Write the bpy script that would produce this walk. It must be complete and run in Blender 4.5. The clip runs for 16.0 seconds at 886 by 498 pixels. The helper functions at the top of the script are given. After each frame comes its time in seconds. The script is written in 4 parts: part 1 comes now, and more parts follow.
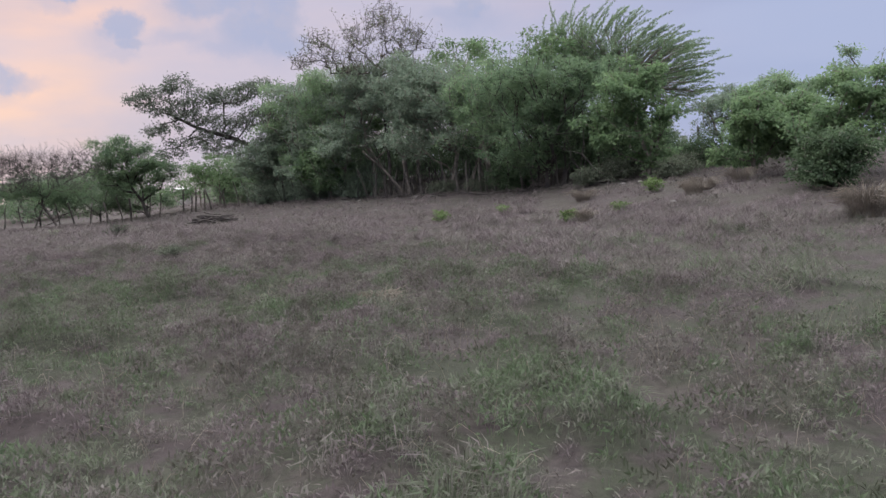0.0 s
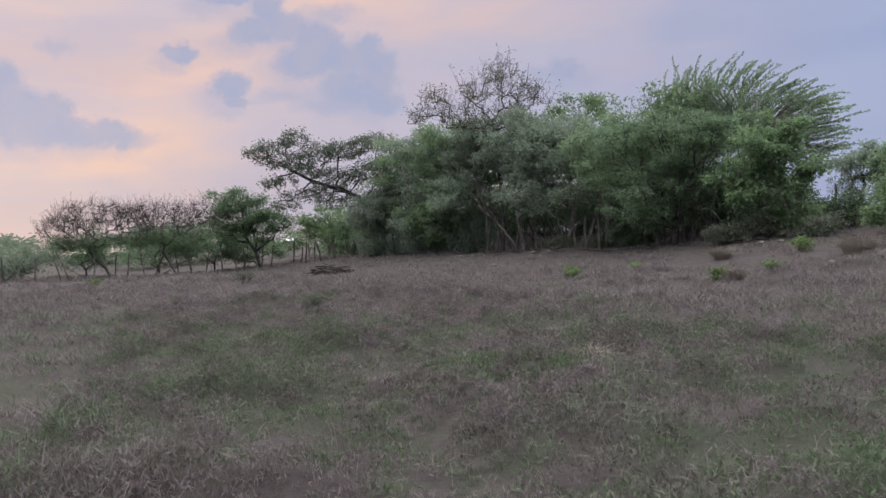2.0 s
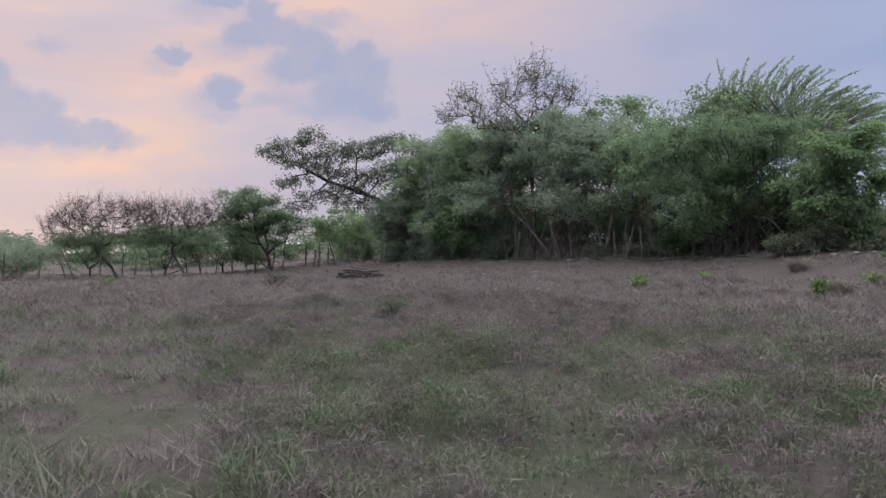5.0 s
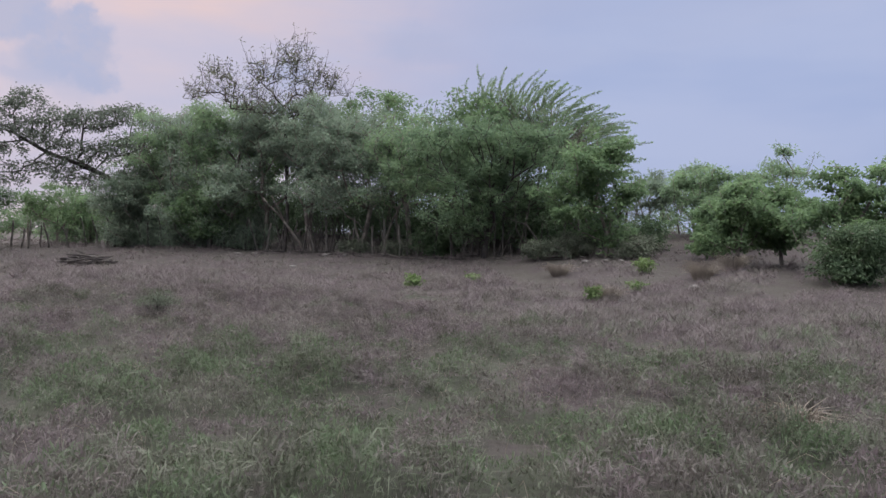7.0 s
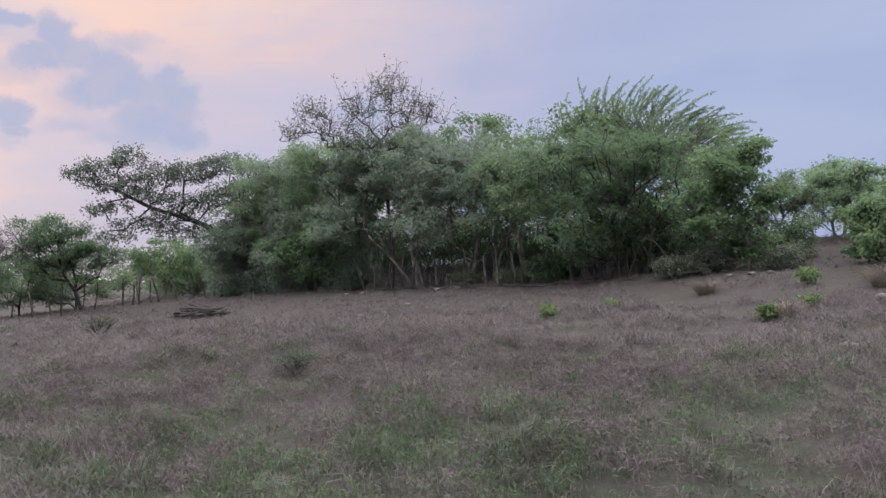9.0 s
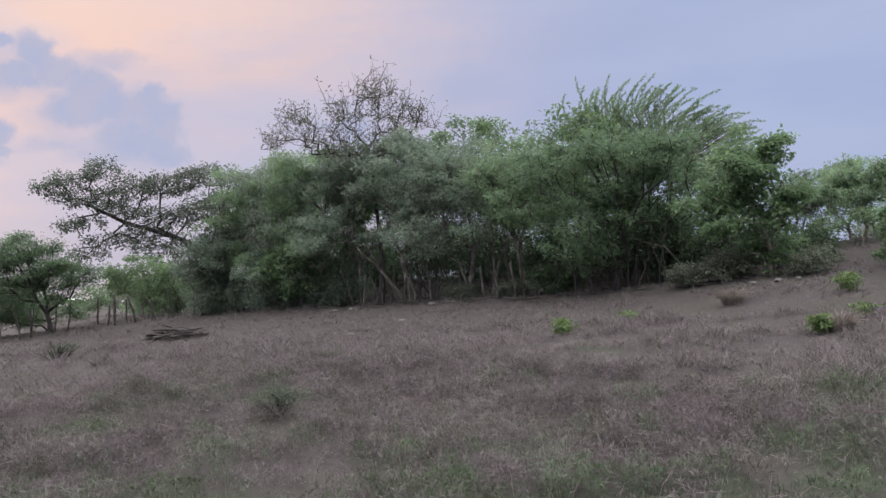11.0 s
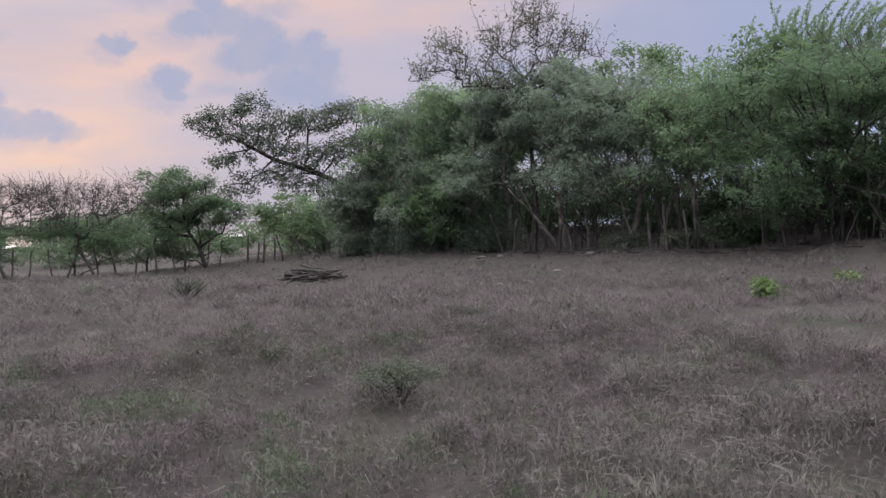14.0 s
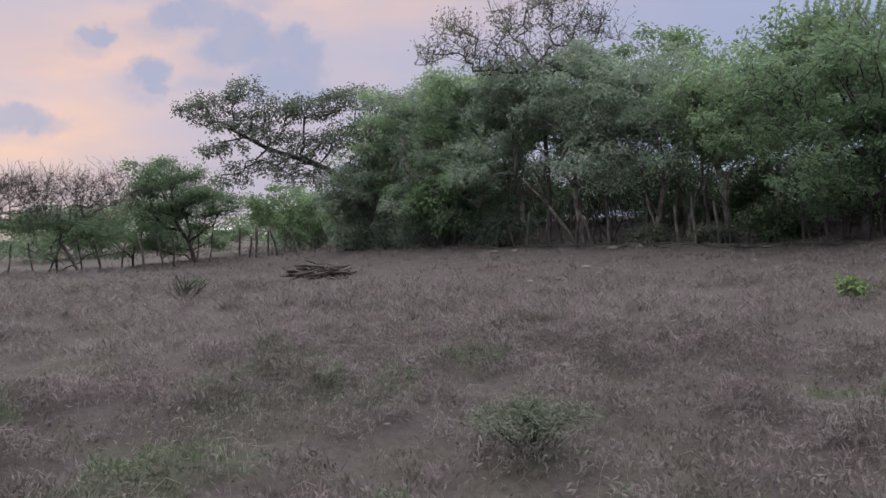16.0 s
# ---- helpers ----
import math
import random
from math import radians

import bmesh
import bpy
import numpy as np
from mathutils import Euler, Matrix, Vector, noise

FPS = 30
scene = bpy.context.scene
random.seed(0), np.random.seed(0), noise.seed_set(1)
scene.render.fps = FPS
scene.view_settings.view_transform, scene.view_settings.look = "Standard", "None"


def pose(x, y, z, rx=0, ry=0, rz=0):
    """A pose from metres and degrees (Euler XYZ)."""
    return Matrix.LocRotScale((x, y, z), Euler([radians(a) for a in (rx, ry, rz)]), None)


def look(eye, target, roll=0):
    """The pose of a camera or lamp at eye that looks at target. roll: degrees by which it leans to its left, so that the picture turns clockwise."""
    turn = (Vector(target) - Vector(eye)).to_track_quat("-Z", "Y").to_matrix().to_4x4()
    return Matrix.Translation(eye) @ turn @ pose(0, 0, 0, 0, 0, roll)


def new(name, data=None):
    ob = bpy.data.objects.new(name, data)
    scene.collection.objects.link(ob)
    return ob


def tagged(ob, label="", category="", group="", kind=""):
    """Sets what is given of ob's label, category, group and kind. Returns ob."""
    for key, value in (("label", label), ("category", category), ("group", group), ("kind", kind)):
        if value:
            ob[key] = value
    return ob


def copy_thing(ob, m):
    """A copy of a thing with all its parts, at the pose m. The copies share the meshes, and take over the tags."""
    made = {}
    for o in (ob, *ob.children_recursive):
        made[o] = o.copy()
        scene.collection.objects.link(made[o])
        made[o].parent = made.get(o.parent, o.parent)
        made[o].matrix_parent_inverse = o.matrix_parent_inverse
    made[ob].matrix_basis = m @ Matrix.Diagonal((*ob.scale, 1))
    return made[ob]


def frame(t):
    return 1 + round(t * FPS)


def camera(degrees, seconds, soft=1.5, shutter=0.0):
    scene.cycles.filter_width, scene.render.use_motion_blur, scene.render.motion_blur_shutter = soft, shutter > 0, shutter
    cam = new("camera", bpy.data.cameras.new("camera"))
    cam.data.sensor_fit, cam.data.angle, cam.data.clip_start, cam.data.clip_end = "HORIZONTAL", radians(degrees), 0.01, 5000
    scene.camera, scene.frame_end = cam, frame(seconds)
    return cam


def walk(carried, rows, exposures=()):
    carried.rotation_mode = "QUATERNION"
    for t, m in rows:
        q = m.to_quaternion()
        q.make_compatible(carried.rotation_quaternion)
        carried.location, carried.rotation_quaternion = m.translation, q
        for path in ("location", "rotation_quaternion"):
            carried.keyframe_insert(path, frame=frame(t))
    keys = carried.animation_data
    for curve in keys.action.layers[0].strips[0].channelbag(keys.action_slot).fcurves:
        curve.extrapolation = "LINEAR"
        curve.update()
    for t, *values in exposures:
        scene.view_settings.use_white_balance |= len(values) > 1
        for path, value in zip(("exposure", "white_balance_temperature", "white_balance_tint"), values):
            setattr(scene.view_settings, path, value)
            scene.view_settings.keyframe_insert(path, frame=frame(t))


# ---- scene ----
cam = camera(57.7, 16.0, soft=1.5)
METRES, EYE, TILT, LEAN, TURN = 17.0, 1.5, 0.0, 0.0, 2.4
ROWS = [
    (0.0, 0.0, 0.0, 0.0, -0.34, -5.2, 3.71),
    (0.5, -0.0201, 0.0059, 0.0014, 1.91, -4.73, 4.5),
    (1.0, -0.0408, 0.015, -0.0012, 3.7, -4.52, 3.9),
    (1.5, -0.0629, 0.0281, 0.0002, 5.34, -0.76, 2.68),
    (2.0, -0.0811, 0.0403, -0.0025, 6.09, -0.82, 2.62),
    (2.5, -0.1029, 0.0538, -0.0013, 6.84, -0.36, 2.9),
    (3.0, -0.1282, 0.0729, -0.0036, 7.26, 0.18, 2.72),
    (5.5, -0.2412, 0.1733, -0.0078, 4.26, -0.36, 0.69),
    (6.0, -0.2612, 0.202, -0.0055, 1.18, 0.58, -0.07),
    (6.5, -0.2768, 0.2283, -0.0087, -7.64, 0.03, -1.6),
    (7.0, -0.2903, 0.254, -0.0076, -13.8, -0.68, -1.7),
    (7.5, -0.3066, 0.2846, -0.0033, -9.07, -0.47, 0.24),
    (8.0, -0.323, 0.3179, -0.0043, -8.21, -1.42, 3.25),
    (8.5, -0.3316, 0.3493, -0.0039, -7.45, 0.72, 2.62),
    (11.0, -0.3394, 0.5221, -0.0033, -8.56, 2.2, 3.8),
    (11.5, -0.3359, 0.5563, -0.0018, -7.91, 3.02, 3.64),
    (12.0, -0.332, 0.588, -0.0058, -6.99, 2.51, 2.98),
    (12.5, -0.3274, 0.6184, -0.0059, -3.66, 1.93, 2.35),
    (13.0, -0.3232, 0.65, -0.0064, 1.7, 0.2, 1.48),
    (13.5, -0.3272, 0.6823, -0.0097, 1.75, -1.13, 1.75),
    (14.0, -0.3357, 0.7101, -0.0085, 2.0, -1.01, 1.88),
    (14.5, -0.3479, 0.7406, -0.008, 1.87, -0.73, 1.34),
    (15.0, -0.3657, 0.7681, -0.0086, 1.48, -0.82, 1.33),
    (15.5, -0.3837, 0.7988, -0.0107, 1.54, -1.05, 1.61),
    (16.0, -0.4014, 0.8276, -0.0092, 0.83, -1.45, 1.8),
]
walk(cam, [(t, pose(0, 0, EYE, TILT, LEAN, TURN) @ pose(METRES * x, METRES * y, METRES * z, 90 + pitch, roll, yaw)) for t, x, y, z, yaw, pitch, roll in ROWS],
     exposures=[(0.0, 0.08), (1.5, -0.02), (2.5, -0.1), (3.0, -0.1), (5.5, -0.03), (6.0, 0.0), (7.0, 0.1), (8.5, 0.12), (11.5, 0.06), (13.0, -0.05), (16.0, -0.03)])

# sky and grass colours, linear
SKY_PEACH, SKY_WARM, SKY_HIGH = (0.95, 0.65, 0.56), (1.0, 0.66, 0.50), (0.93, 0.82, 0.81)
SKY_BLUE, SKY_LOW, SKY_BLUE_LOW = (0.365, 0.44, 0.68), (0.56, 0.51, 0.60), (0.365, 0.43, 0.65)
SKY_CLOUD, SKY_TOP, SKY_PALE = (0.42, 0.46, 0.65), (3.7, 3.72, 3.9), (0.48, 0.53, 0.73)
GRASS_GREEN, GRASS_STRAW, GRASS_MAUVE = (0.082, 0.125, 0.062), (0.145, 0.133, 0.120), (0.146, 0.118, 0.124)

# ---------------------------------------------------------------- world, sun
SUN_AZ, SUN_EL = -38.0, 6.0          # degrees from +y towards +x; the glow behind thin cloud


def node(tree, kind, x=0, **values):
    n = tree.nodes.new(kind)
    for key, value in values.items():
        setattr(n, key, value)
    return n


def math_node(tree, op, a, b=None, c=None, clamp=False):
    n = tree.nodes.new("ShaderNodeMath")
    n.operation, n.use_clamp = op, clamp
    for i, v in enumerate((a, b, c)):
        if v is None:
            continue
        if isinstance(v, (int, float)):
            n.inputs[i].default_value = v
        else:
            tree.links.new(v, n.inputs[i])
    return n.outputs[0]


def mix_rgb(tree, fac, a, b, mode="MIX"):
    n = tree.nodes.new("ShaderNodeMix")
    n.data_type, n.blend_type = "RGBA", mode
    for i, v in ((0, fac), (6, a), (7, b)):
        if isinstance(v, (int, float)):
            n.inputs[i].default_value = v
        elif isinstance(v, tuple):
            n.inputs[i].default_value = (*v, 1)
        else:
            tree.links.new(v, n.inputs[i])
    return n.outputs[2]


def step_node(tree, v, lo, hi, to_lo=0.0, to_hi=1.0):
    n = tree.nodes.new("ShaderNodeMapRange")
    n.interpolation_type = "SMOOTHSTEP"
    tree.links.new(v, n.inputs[0])
    for i, x in enumerate((lo, hi, to_lo, to_hi)):
        n.inputs[i + 1].default_value = x
    return n.outputs[0]


def noise_node(tree, vec, scale, detail=4.0, rough=0.55):
    n = tree.nodes.new("ShaderNodeTexNoise")
    n.inputs["Scale"].default_value, n.inputs["Detail"].default_value, n.inputs["Roughness"].default_value = scale, detail, rough
    if vec is not None:
        tree.links.new(vec, n.inputs["Vector"])
    return n


# cloud lumps: azimuth, elevation, half width, half height in degrees
CLOUDS = [(-22.9, 16.7, 1.8, 0.7), (-20.1, 16.0, 1.4, 1.4), (-18.8, 14.9, 1.8, 1.2), (-21.1, 14.4, 1.6, 0.9), (-16.7, 13.9, 2.0, 1.5), (-17.6, 12.5, 2.4, 1.2), (-15.2, 12.8, 1.8, 1.2),
          (-13.3, 13.1, 1.1, 1.3), (-12.4, 11.7, 1.6, 1.8), (-14.5, 10.8, 2.4, 1.4), (-12.5, 9.8, 1.8, 1.1), (-25.9, 13.0, 1.2, 0.7), (-22.9, 11.0, 1.5, 1.1), (-22.3, 9.9, 1.2, 0.5),
          (-37.0, 10.6, 1.8, 1.8), (-35.3, 9.4, 2.4, 1.4), (-33.8, 9.4, 1.1, 1.2), (-34.2, 8.0, 3.2, 1.2), (-31.2, 7.7, 2.4, 0.9), (-36.5, 8.3, 2.4, 1.4), (-38.6, 10.0, 2.0, 2.6), (0.7, 11.4, 1.3, 0.9)]
# fainter wisps
WISPS = [(-19.2, 10.2, 2.0, 0.6), (-16.5, 9.5, 2.2, 0.6), (-29.5, 7.3, 2.2, 0.5), (1.1, 10.5, 2.2, 0.9), (-1.2, 11.1, 2.0, 0.6), (-33.6, 13.2, 1.0, 0.5), (-15.6, 15.8, 2.0, 0.6), (9.0, 13.5, 3.0, 1.2)]

world = bpy.data.worlds.new("dusk_sky")
scene.world = world
world.use_nodes = True
wt = world.node_tree
wt.nodes.clear()
w_out = wt.nodes.new("ShaderNodeOutputWorld")
w_bg = wt.nodes.new("ShaderNodeBackground")
wt.links.new(w_bg.outputs[0], w_out.inputs[0])
co = wt.nodes.new("ShaderNodeTexCoord").outputs["Generated"]
sep = wt.nodes.new("ShaderNodeSeparateXYZ")
wt.links.new(co, sep.inputs[0])
sky = wt.nodes.new("ShaderNodeTexSky")
sky.sky_type, sky.sun_disc = "NISHITA", False
sky.sun_elevation, sky.sun_rotation = radians(SUN_EL), radians(SUN_AZ)
sky_dim = mix_rgb(wt, 1.0, sky.outputs[0], (0.05, 0.05, 0.05), "MULTIPLY")
warp = noise_node(wt, co, 16.0, 6.0, 0.62)
warp_sep = wt.nodes.new("ShaderNodeSeparateXYZ")
wt.links.new(warp.outputs["Color"], warp_sep.inputs[0])
az = math_node(wt, "MULTIPLY", math_node(wt, "ARCTAN2", sep.outputs[0], sep.outputs[1]), 57.2958)
el = math_node(wt, "MULTIPLY", math_node(wt, "ARCSINE", sep.outputs[2]), 57.2958)
az_w = math_node(wt, "MULTIPLY_ADD", math_node(wt, "SUBTRACT", warp_sep.outputs[0], 0.5), 5.2, az)
el_w = math_node(wt, "MULTIPLY_ADD", math_node(wt, "SUBTRACT", warp_sep.outputs[1], 0.5), 4.0, el)
# thin veil of cloud: peach round the low sun, lilac-blue away from it, greyer at the horizon
glow = step_node(wt, math_node(wt, "ABSOLUTE", math_node(wt, "SUBTRACT", az_w, SUN_AZ)), 4.0, 64.0, 1.0, 0.0)
veil = mix_rgb(wt, glow, SKY_BLUE, SKY_PEACH)
high = step_node(wt, el_w, 11.0, 26.0)
veil = mix_rgb(wt, math_node(wt, "MULTIPLY", high, math_node(wt, "MULTIPLY_ADD", glow, 0.5, 0.1)), veil, SKY_HIGH)
low = step_node(wt, el_w, 2.0, 9.5, 1.0, 0.0)
veil = mix_rgb(wt, math_node(wt, "MULTIPLY", low, 0.8), veil, mix_rgb(wt, glow, SKY_BLUE_LOW, SKY_LOW))
# soft streaks
st_map = wt.nodes.new("ShaderNodeMapping")
wt.links.new(co, st_map.inputs[0])
st_map.inputs["Scale"].default_value = (1.0, 1.0, 4.0)
streak = noise_node(wt, st_map.outputs[0], 2.6, 5.0, 0.55)
veil = mix_rgb(wt, step_node(wt, streak.outputs[0], 0.46, 0.66, 0.0, 0.38), veil, SKY_CLOUD)
veil = mix_rgb(wt, math_node(wt, "MULTIPLY", step_node(wt, streak.outputs[0], 0.36, 0.5, 0.5, 0.0), glow), veil, SKY_WARM)
pale = noise_node(wt, st_map.outputs[0], 1.7, 4.0, 0.5)
veil = mix_rgb(wt, step_node(wt, pale.outputs[0], 0.44, 0.66, 0.0, 0.55), veil, SKY_PALE)
# separate cumulus lumps


def lump_mask(lumps, az_in, el_in):
    """Largest where a direction lies deep inside one of the lumps, 0 on their rims."""
    mask = None
    for a0, e0, ra, re in lumps:
        da = math_node(wt, "DIVIDE", math_node(wt, "SUBTRACT", az_in, a0), ra)
        de = math_node(wt, "DIVIDE", math_node(wt, "SUBTRACT", el_in, e0), re)
        d2 = math_node(wt, "ADD", math_node(wt, "MULTIPLY", da, da), math_node(wt, "MULTIPLY", de, de))
        one = math_node(wt, "SUBTRACT", 1.0, math_node(wt, "SQRT", d2))
        mask = one if mask is None else math_node(wt, "SMOOTH_MAX", mask, one, 0.25)
    return mask


puff_noise = noise_node(wt, co, 34.0, 5.0, 0.6)
puff_sep = wt.nodes.new("ShaderNodeSeparateXYZ")
wt.links.new(puff_noise.outputs["Color"], puff_sep.inputs[0])
az_c = math_node(wt, "MULTIPLY_ADD", math_node(wt, "SUBTRACT", puff_sep.outputs[0], 0.5), 2.4, az)
el_c = math_node(wt, "MULTIPLY_ADD", math_node(wt, "SUBTRACT", puff_sep.outputs[1], 0.5), 1.9, el)
wisp = step_node(wt, lump_mask(WISPS, az_c, el_c), -0.5, 0.7, 0.0, 0.5)
veil = mix_rgb(wt, wisp, veil, SKY_CLOUD)
lump = lump_mask(CLOUDS, az_c, el_c)
# crisp tops, soft lower flanks that melt into the veil
flank = lump_mask([(a0 - 0.9, e0 - 0.7, ra, re) for a0, e0, ra, re in CLOUDS], az_c, el_c)
veil = mix_rgb(wt, step_node(wt, flank, -0.6, 0.6, 0.0, 0.35), veil, SKY_CLOUD)
tone = mix_rgb(wt, step_node(wt, puff_noise.outputs[0], 0.38, 0.62, 0.0, 0.3), SKY_CLOUD, SKY_LOW)
veil = mix_rgb(wt, step_node(wt, lump, -0.2, 0.42, 0.0, 0.9), veil, tone)
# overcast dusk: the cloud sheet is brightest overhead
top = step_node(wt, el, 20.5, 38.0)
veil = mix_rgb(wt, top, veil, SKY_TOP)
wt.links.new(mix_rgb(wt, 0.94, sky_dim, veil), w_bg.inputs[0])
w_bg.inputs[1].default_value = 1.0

sun = new("sun", bpy.data.lights.new("sun", "SUN"))
sun.data.energy, sun.data.angle, sun.data.color = 0.8, radians(20), (1.0, 0.80, 0.68)
sun.matrix_world = look((0, 0, 0), (-math.sin(radians(SUN_AZ)) * math.cos(radians(14)), -math.cos(radians(SUN_AZ)) * math.cos(radians(14)), -math.sin(radians(14))))
sun.location = (-40, 60, 30)

# ---------------------------------------------------------------- materials


def material(name, rough=0.9):
    m = bpy.data.materials.new(name)
    m.use_nodes = True
    t = m.node_tree
    p = t.nodes["Principled BSDF"]
    p.inputs["Roughness"].default_value = rough
    p.inputs["Specular IOR Level"].default_value = 0.2
    return m, t, p


def position(t):
    return t.nodes.new("ShaderNodeNewGeometry").outputs["Position"]


def island(t):
    return t.nodes.new("ShaderNodeNewGeometry").outputs["Random Per Island"]


def add_bump(t, p, height, strength=0.4, distance=0.02):
    b = t.nodes.new("ShaderNodeBump")
    b.inputs["Strength"].default_value, b.inputs["Distance"].default_value = strength, distance
    t.links.new(height, b.inputs["Height"])
    t.links.new(b.outputs[0], p.inputs["Normal"])


def bark_material(name, dark, light):
    m, t, p = material(name, 0.9)
    pos = position(t)
    n1, n2 = noise_node(t, pos, 3.0, 4), noise_node(t, pos, 28.0, 3)
    c = mix_rgb(t, step_node(t, n1.outputs[0], 0.35, 0.65), dark, light)
    c = mix_rgb(t, step_node(t, n2.outputs[0], 0.4, 0.7, 0.0, 0.5), c, tuple(0.5 * v for v in dark))
    t.links.new(c, p.inputs["Base Color"])
    add_bump(t, p, n2.outputs[0], 0.6, 0.02)
    return m


def leaf_material(name, dark, light, through_share=0.35, dry=None):
    """Leaves: colour by leaf and by clump, part of the light comes through."""
    m, t, p = material(name, 0.6)
    pos = position(t)
    clump = noise_node(t, pos, 1.6, 4, 0.6)
    c = mix_rgb(t, step_node(t, clump.outputs[0], 0.36, 0.64), dark, light)
    r = island(t)
    c = mix_rgb(t, math_node(t, "MULTIPLY", r, 0.45), c, tuple(0.6 * v for v in dark))
    if dry:
        c = mix_rgb(t, step_node(t, math_node(t, "FRACT", math_node(t, "MULTIPLY", r, 7.31)), 0.75, 0.9, 0.0, 0.8), c, dry)
    t.links.new(c, p.inputs["Base Color"])
    tr = t.nodes.new("ShaderNodeBsdfTranslucent")
    t.links.new(c, tr.inputs[0])
    mx = t.nodes.new("ShaderNodeMixShader")
    mx.inputs[0].default_value = through_share
    t.links.new(p.outputs[0], mx.inputs[1])
    t.links.new(tr.outputs[0], mx.inputs[2])
    t.links.new(mx.outputs[0], t.nodes["Material Output"].inputs[0])
    return m


def field_colour(t, pos, green, straw, mauve):
    """Where the field is green, straw or mauve: broad patches, greener on the near part of the field."""
    s = t.nodes.new("ShaderNodeSeparateXYZ")
    t.links.new(pos, s.inputs[0])
    broad, mid, fine = noise_node(t, pos, 0.28, 3, 0.6), noise_node(t, pos, 1.1, 3, 0.6), noise_node(t, pos, 3.4, 2, 0.5)
    near = step_node(t, math_node(t, "MULTIPLY_ADD", s.outputs[0], 0.25, s.outputs[1]), 8.0, 32.0, 0.095, -0.075)
    g = math_node(t, "ADD", math_node(t, "MULTIPLY", broad.outputs[0], 0.4), math_node(t, "MULTIPLY", mid.outputs[0], 0.3))
    g = math_node(t, "ADD", math_node(t, "MULTIPLY_ADD", fine.outputs[0], 0.3, g), near)
    kind = math_node(t, "ADD", math_node(t, "MULTIPLY", noise_node(t, pos, 0.5, 3, 0.6).outputs[0], 0.5), math_node(t, "MULTIPLY", noise_node(t, pos, 2.3, 3, 0.6).outputs[0], 0.5))
    dry = mix_rgb(t, step_node(t, kind, 0.44, 0.53), straw, mauve)
    return mix_rgb(t, step_node(t, g, 0.545, 0.625, 0.0, 0.9), dry, green)


def ground_material():
    m, t, p = material("dry_earth_in_shade", 1.0)
    pos = position(t)
    # earth far darker than dry soil: shade between tufts is put into its colour
    c = field_colour(t, pos, (0.04, 0.046, 0.03), (0.056, 0.05, 0.043), (0.056, 0.045, 0.045))
    fine, mid = noise_node(t, pos, 14.0, 6, 0.7), noise_node(t, pos, 2.2, 4, 0.6)
    c = mix_rgb(t, step_node(t, fine.outputs[0], 0.40, 0.66, 0.0, 0.6), c, (0.022, 0.019, 0.017))
    c = mix_rgb(t, step_node(t, mid.outputs[0], 0.5, 0.7, 0.0, 0.35), c, (0.07, 0.061, 0.054))
    t.links.new(c, p.inputs["Base Color"])
    add_bump(t, p, fine.outputs[0], 0.8, 0.05)
    return m


def grass_material():
    m, t, p = material("field_grass", 0.75)
    pos = position(t)
    c = field_colour(t, pos, GRASS_GREEN, GRASS_STRAW, GRASS_MAUVE)
    r = island(t)
    wide, clump, tuft_tone = noise_node(t, pos, 0.75, 3, 0.55), noise_node(t, pos, 2.3, 4, 0.65), noise_node(t, pos, 7.0, 3, 0.55)
    # painted tones for lit mound tops and shaded hollows, then shadow gaps between clumps
    c = mix_rgb(t, step_node(t, wide.outputs[0], 0.5, 0.68, 0.0, 0.55), c, (0.185, 0.165, 0.15))
    c = mix_rgb(t, step_node(t, wide.outputs[0], 0.32, 0.48, 0.4, 0.0), c, (0.075, 0.066, 0.058))
    c = mix_rgb(t, step_node(t, clump.outputs[0], 0.38, 0.52, 0.65, 0.0), c, (0.046, 0.04, 0.034))
    c = mix_rgb(t, step_node(t, tuft_tone.outputs[0], 0.5, 0.68, 0.0, 0.5), c, (0.19, 0.165, 0.158))
    c = mix_rgb(t, step_node(t, r, 0.0, 0.45, 0.3, 0.0), c, (0.05, 0.042, 0.038))
    c = mix_rgb(t, step_node(t, r, 0.9, 1.0, 0.0, 0.25), c, (0.21, 0.19, 0.175))
    t.links.new(c, p.inputs["Base Color"])
    tr = t.nodes.new("ShaderNodeBsdfTranslucent")
    t.links.new(c, tr.inputs[0])
    mx = t.nodes.new("ShaderNodeMixShader")
    mx.inputs[0].default_value = 0.3
    t.links.new(p.outputs[0], mx.inputs[1])
    t.links.new(tr.outputs[0], mx.inputs[2])
    t.links.new(mx.outputs[0], t.nodes["Material Output"].inputs[0])
    return m


def plain_noise_material(name, a, b, scale, rough=0.9, bump=0.3):
    m, t, p = material(name, rough)
    n = noise_node(t, position(t), scale, 6, 0.65)
    t.links.new(mix_rgb(t, step_node(t, n.outputs[0], 0.35, 0.65), a, b), p.inputs["Base Color"])
    add_bump(t, p, n.outputs[0], bump, 0.03)
    return m


BARK = bark_material("grey_bark", (0.10, 0.085, 0.075), (0.24, 0.21, 0.185))
BARK_DARK = bark_material("dark_bark", (0.036, 0.031, 0.03), (0.085, 0.073, 0.068))
POST_WOOD = bark_material("weathered_post_wood", (0.045, 0.04, 0.037), (0.11, 0.097, 0.088))
LEAF_FEATHER = leaf_material("feathery_leaves", (0.165, 0.235, 0.145), (0.235, 0.33, 0.175), 0.6)
LEAF_DEEP = leaf_material("deep_green_leaves", (0.098, 0.15, 0.092), (0.165, 0.235, 0.125), 0.6)
LEAF_DUSKY = leaf_material("dusky_leaves", (0.18, 0.23, 0.175), (0.24, 0.30, 0.215), 0.6)
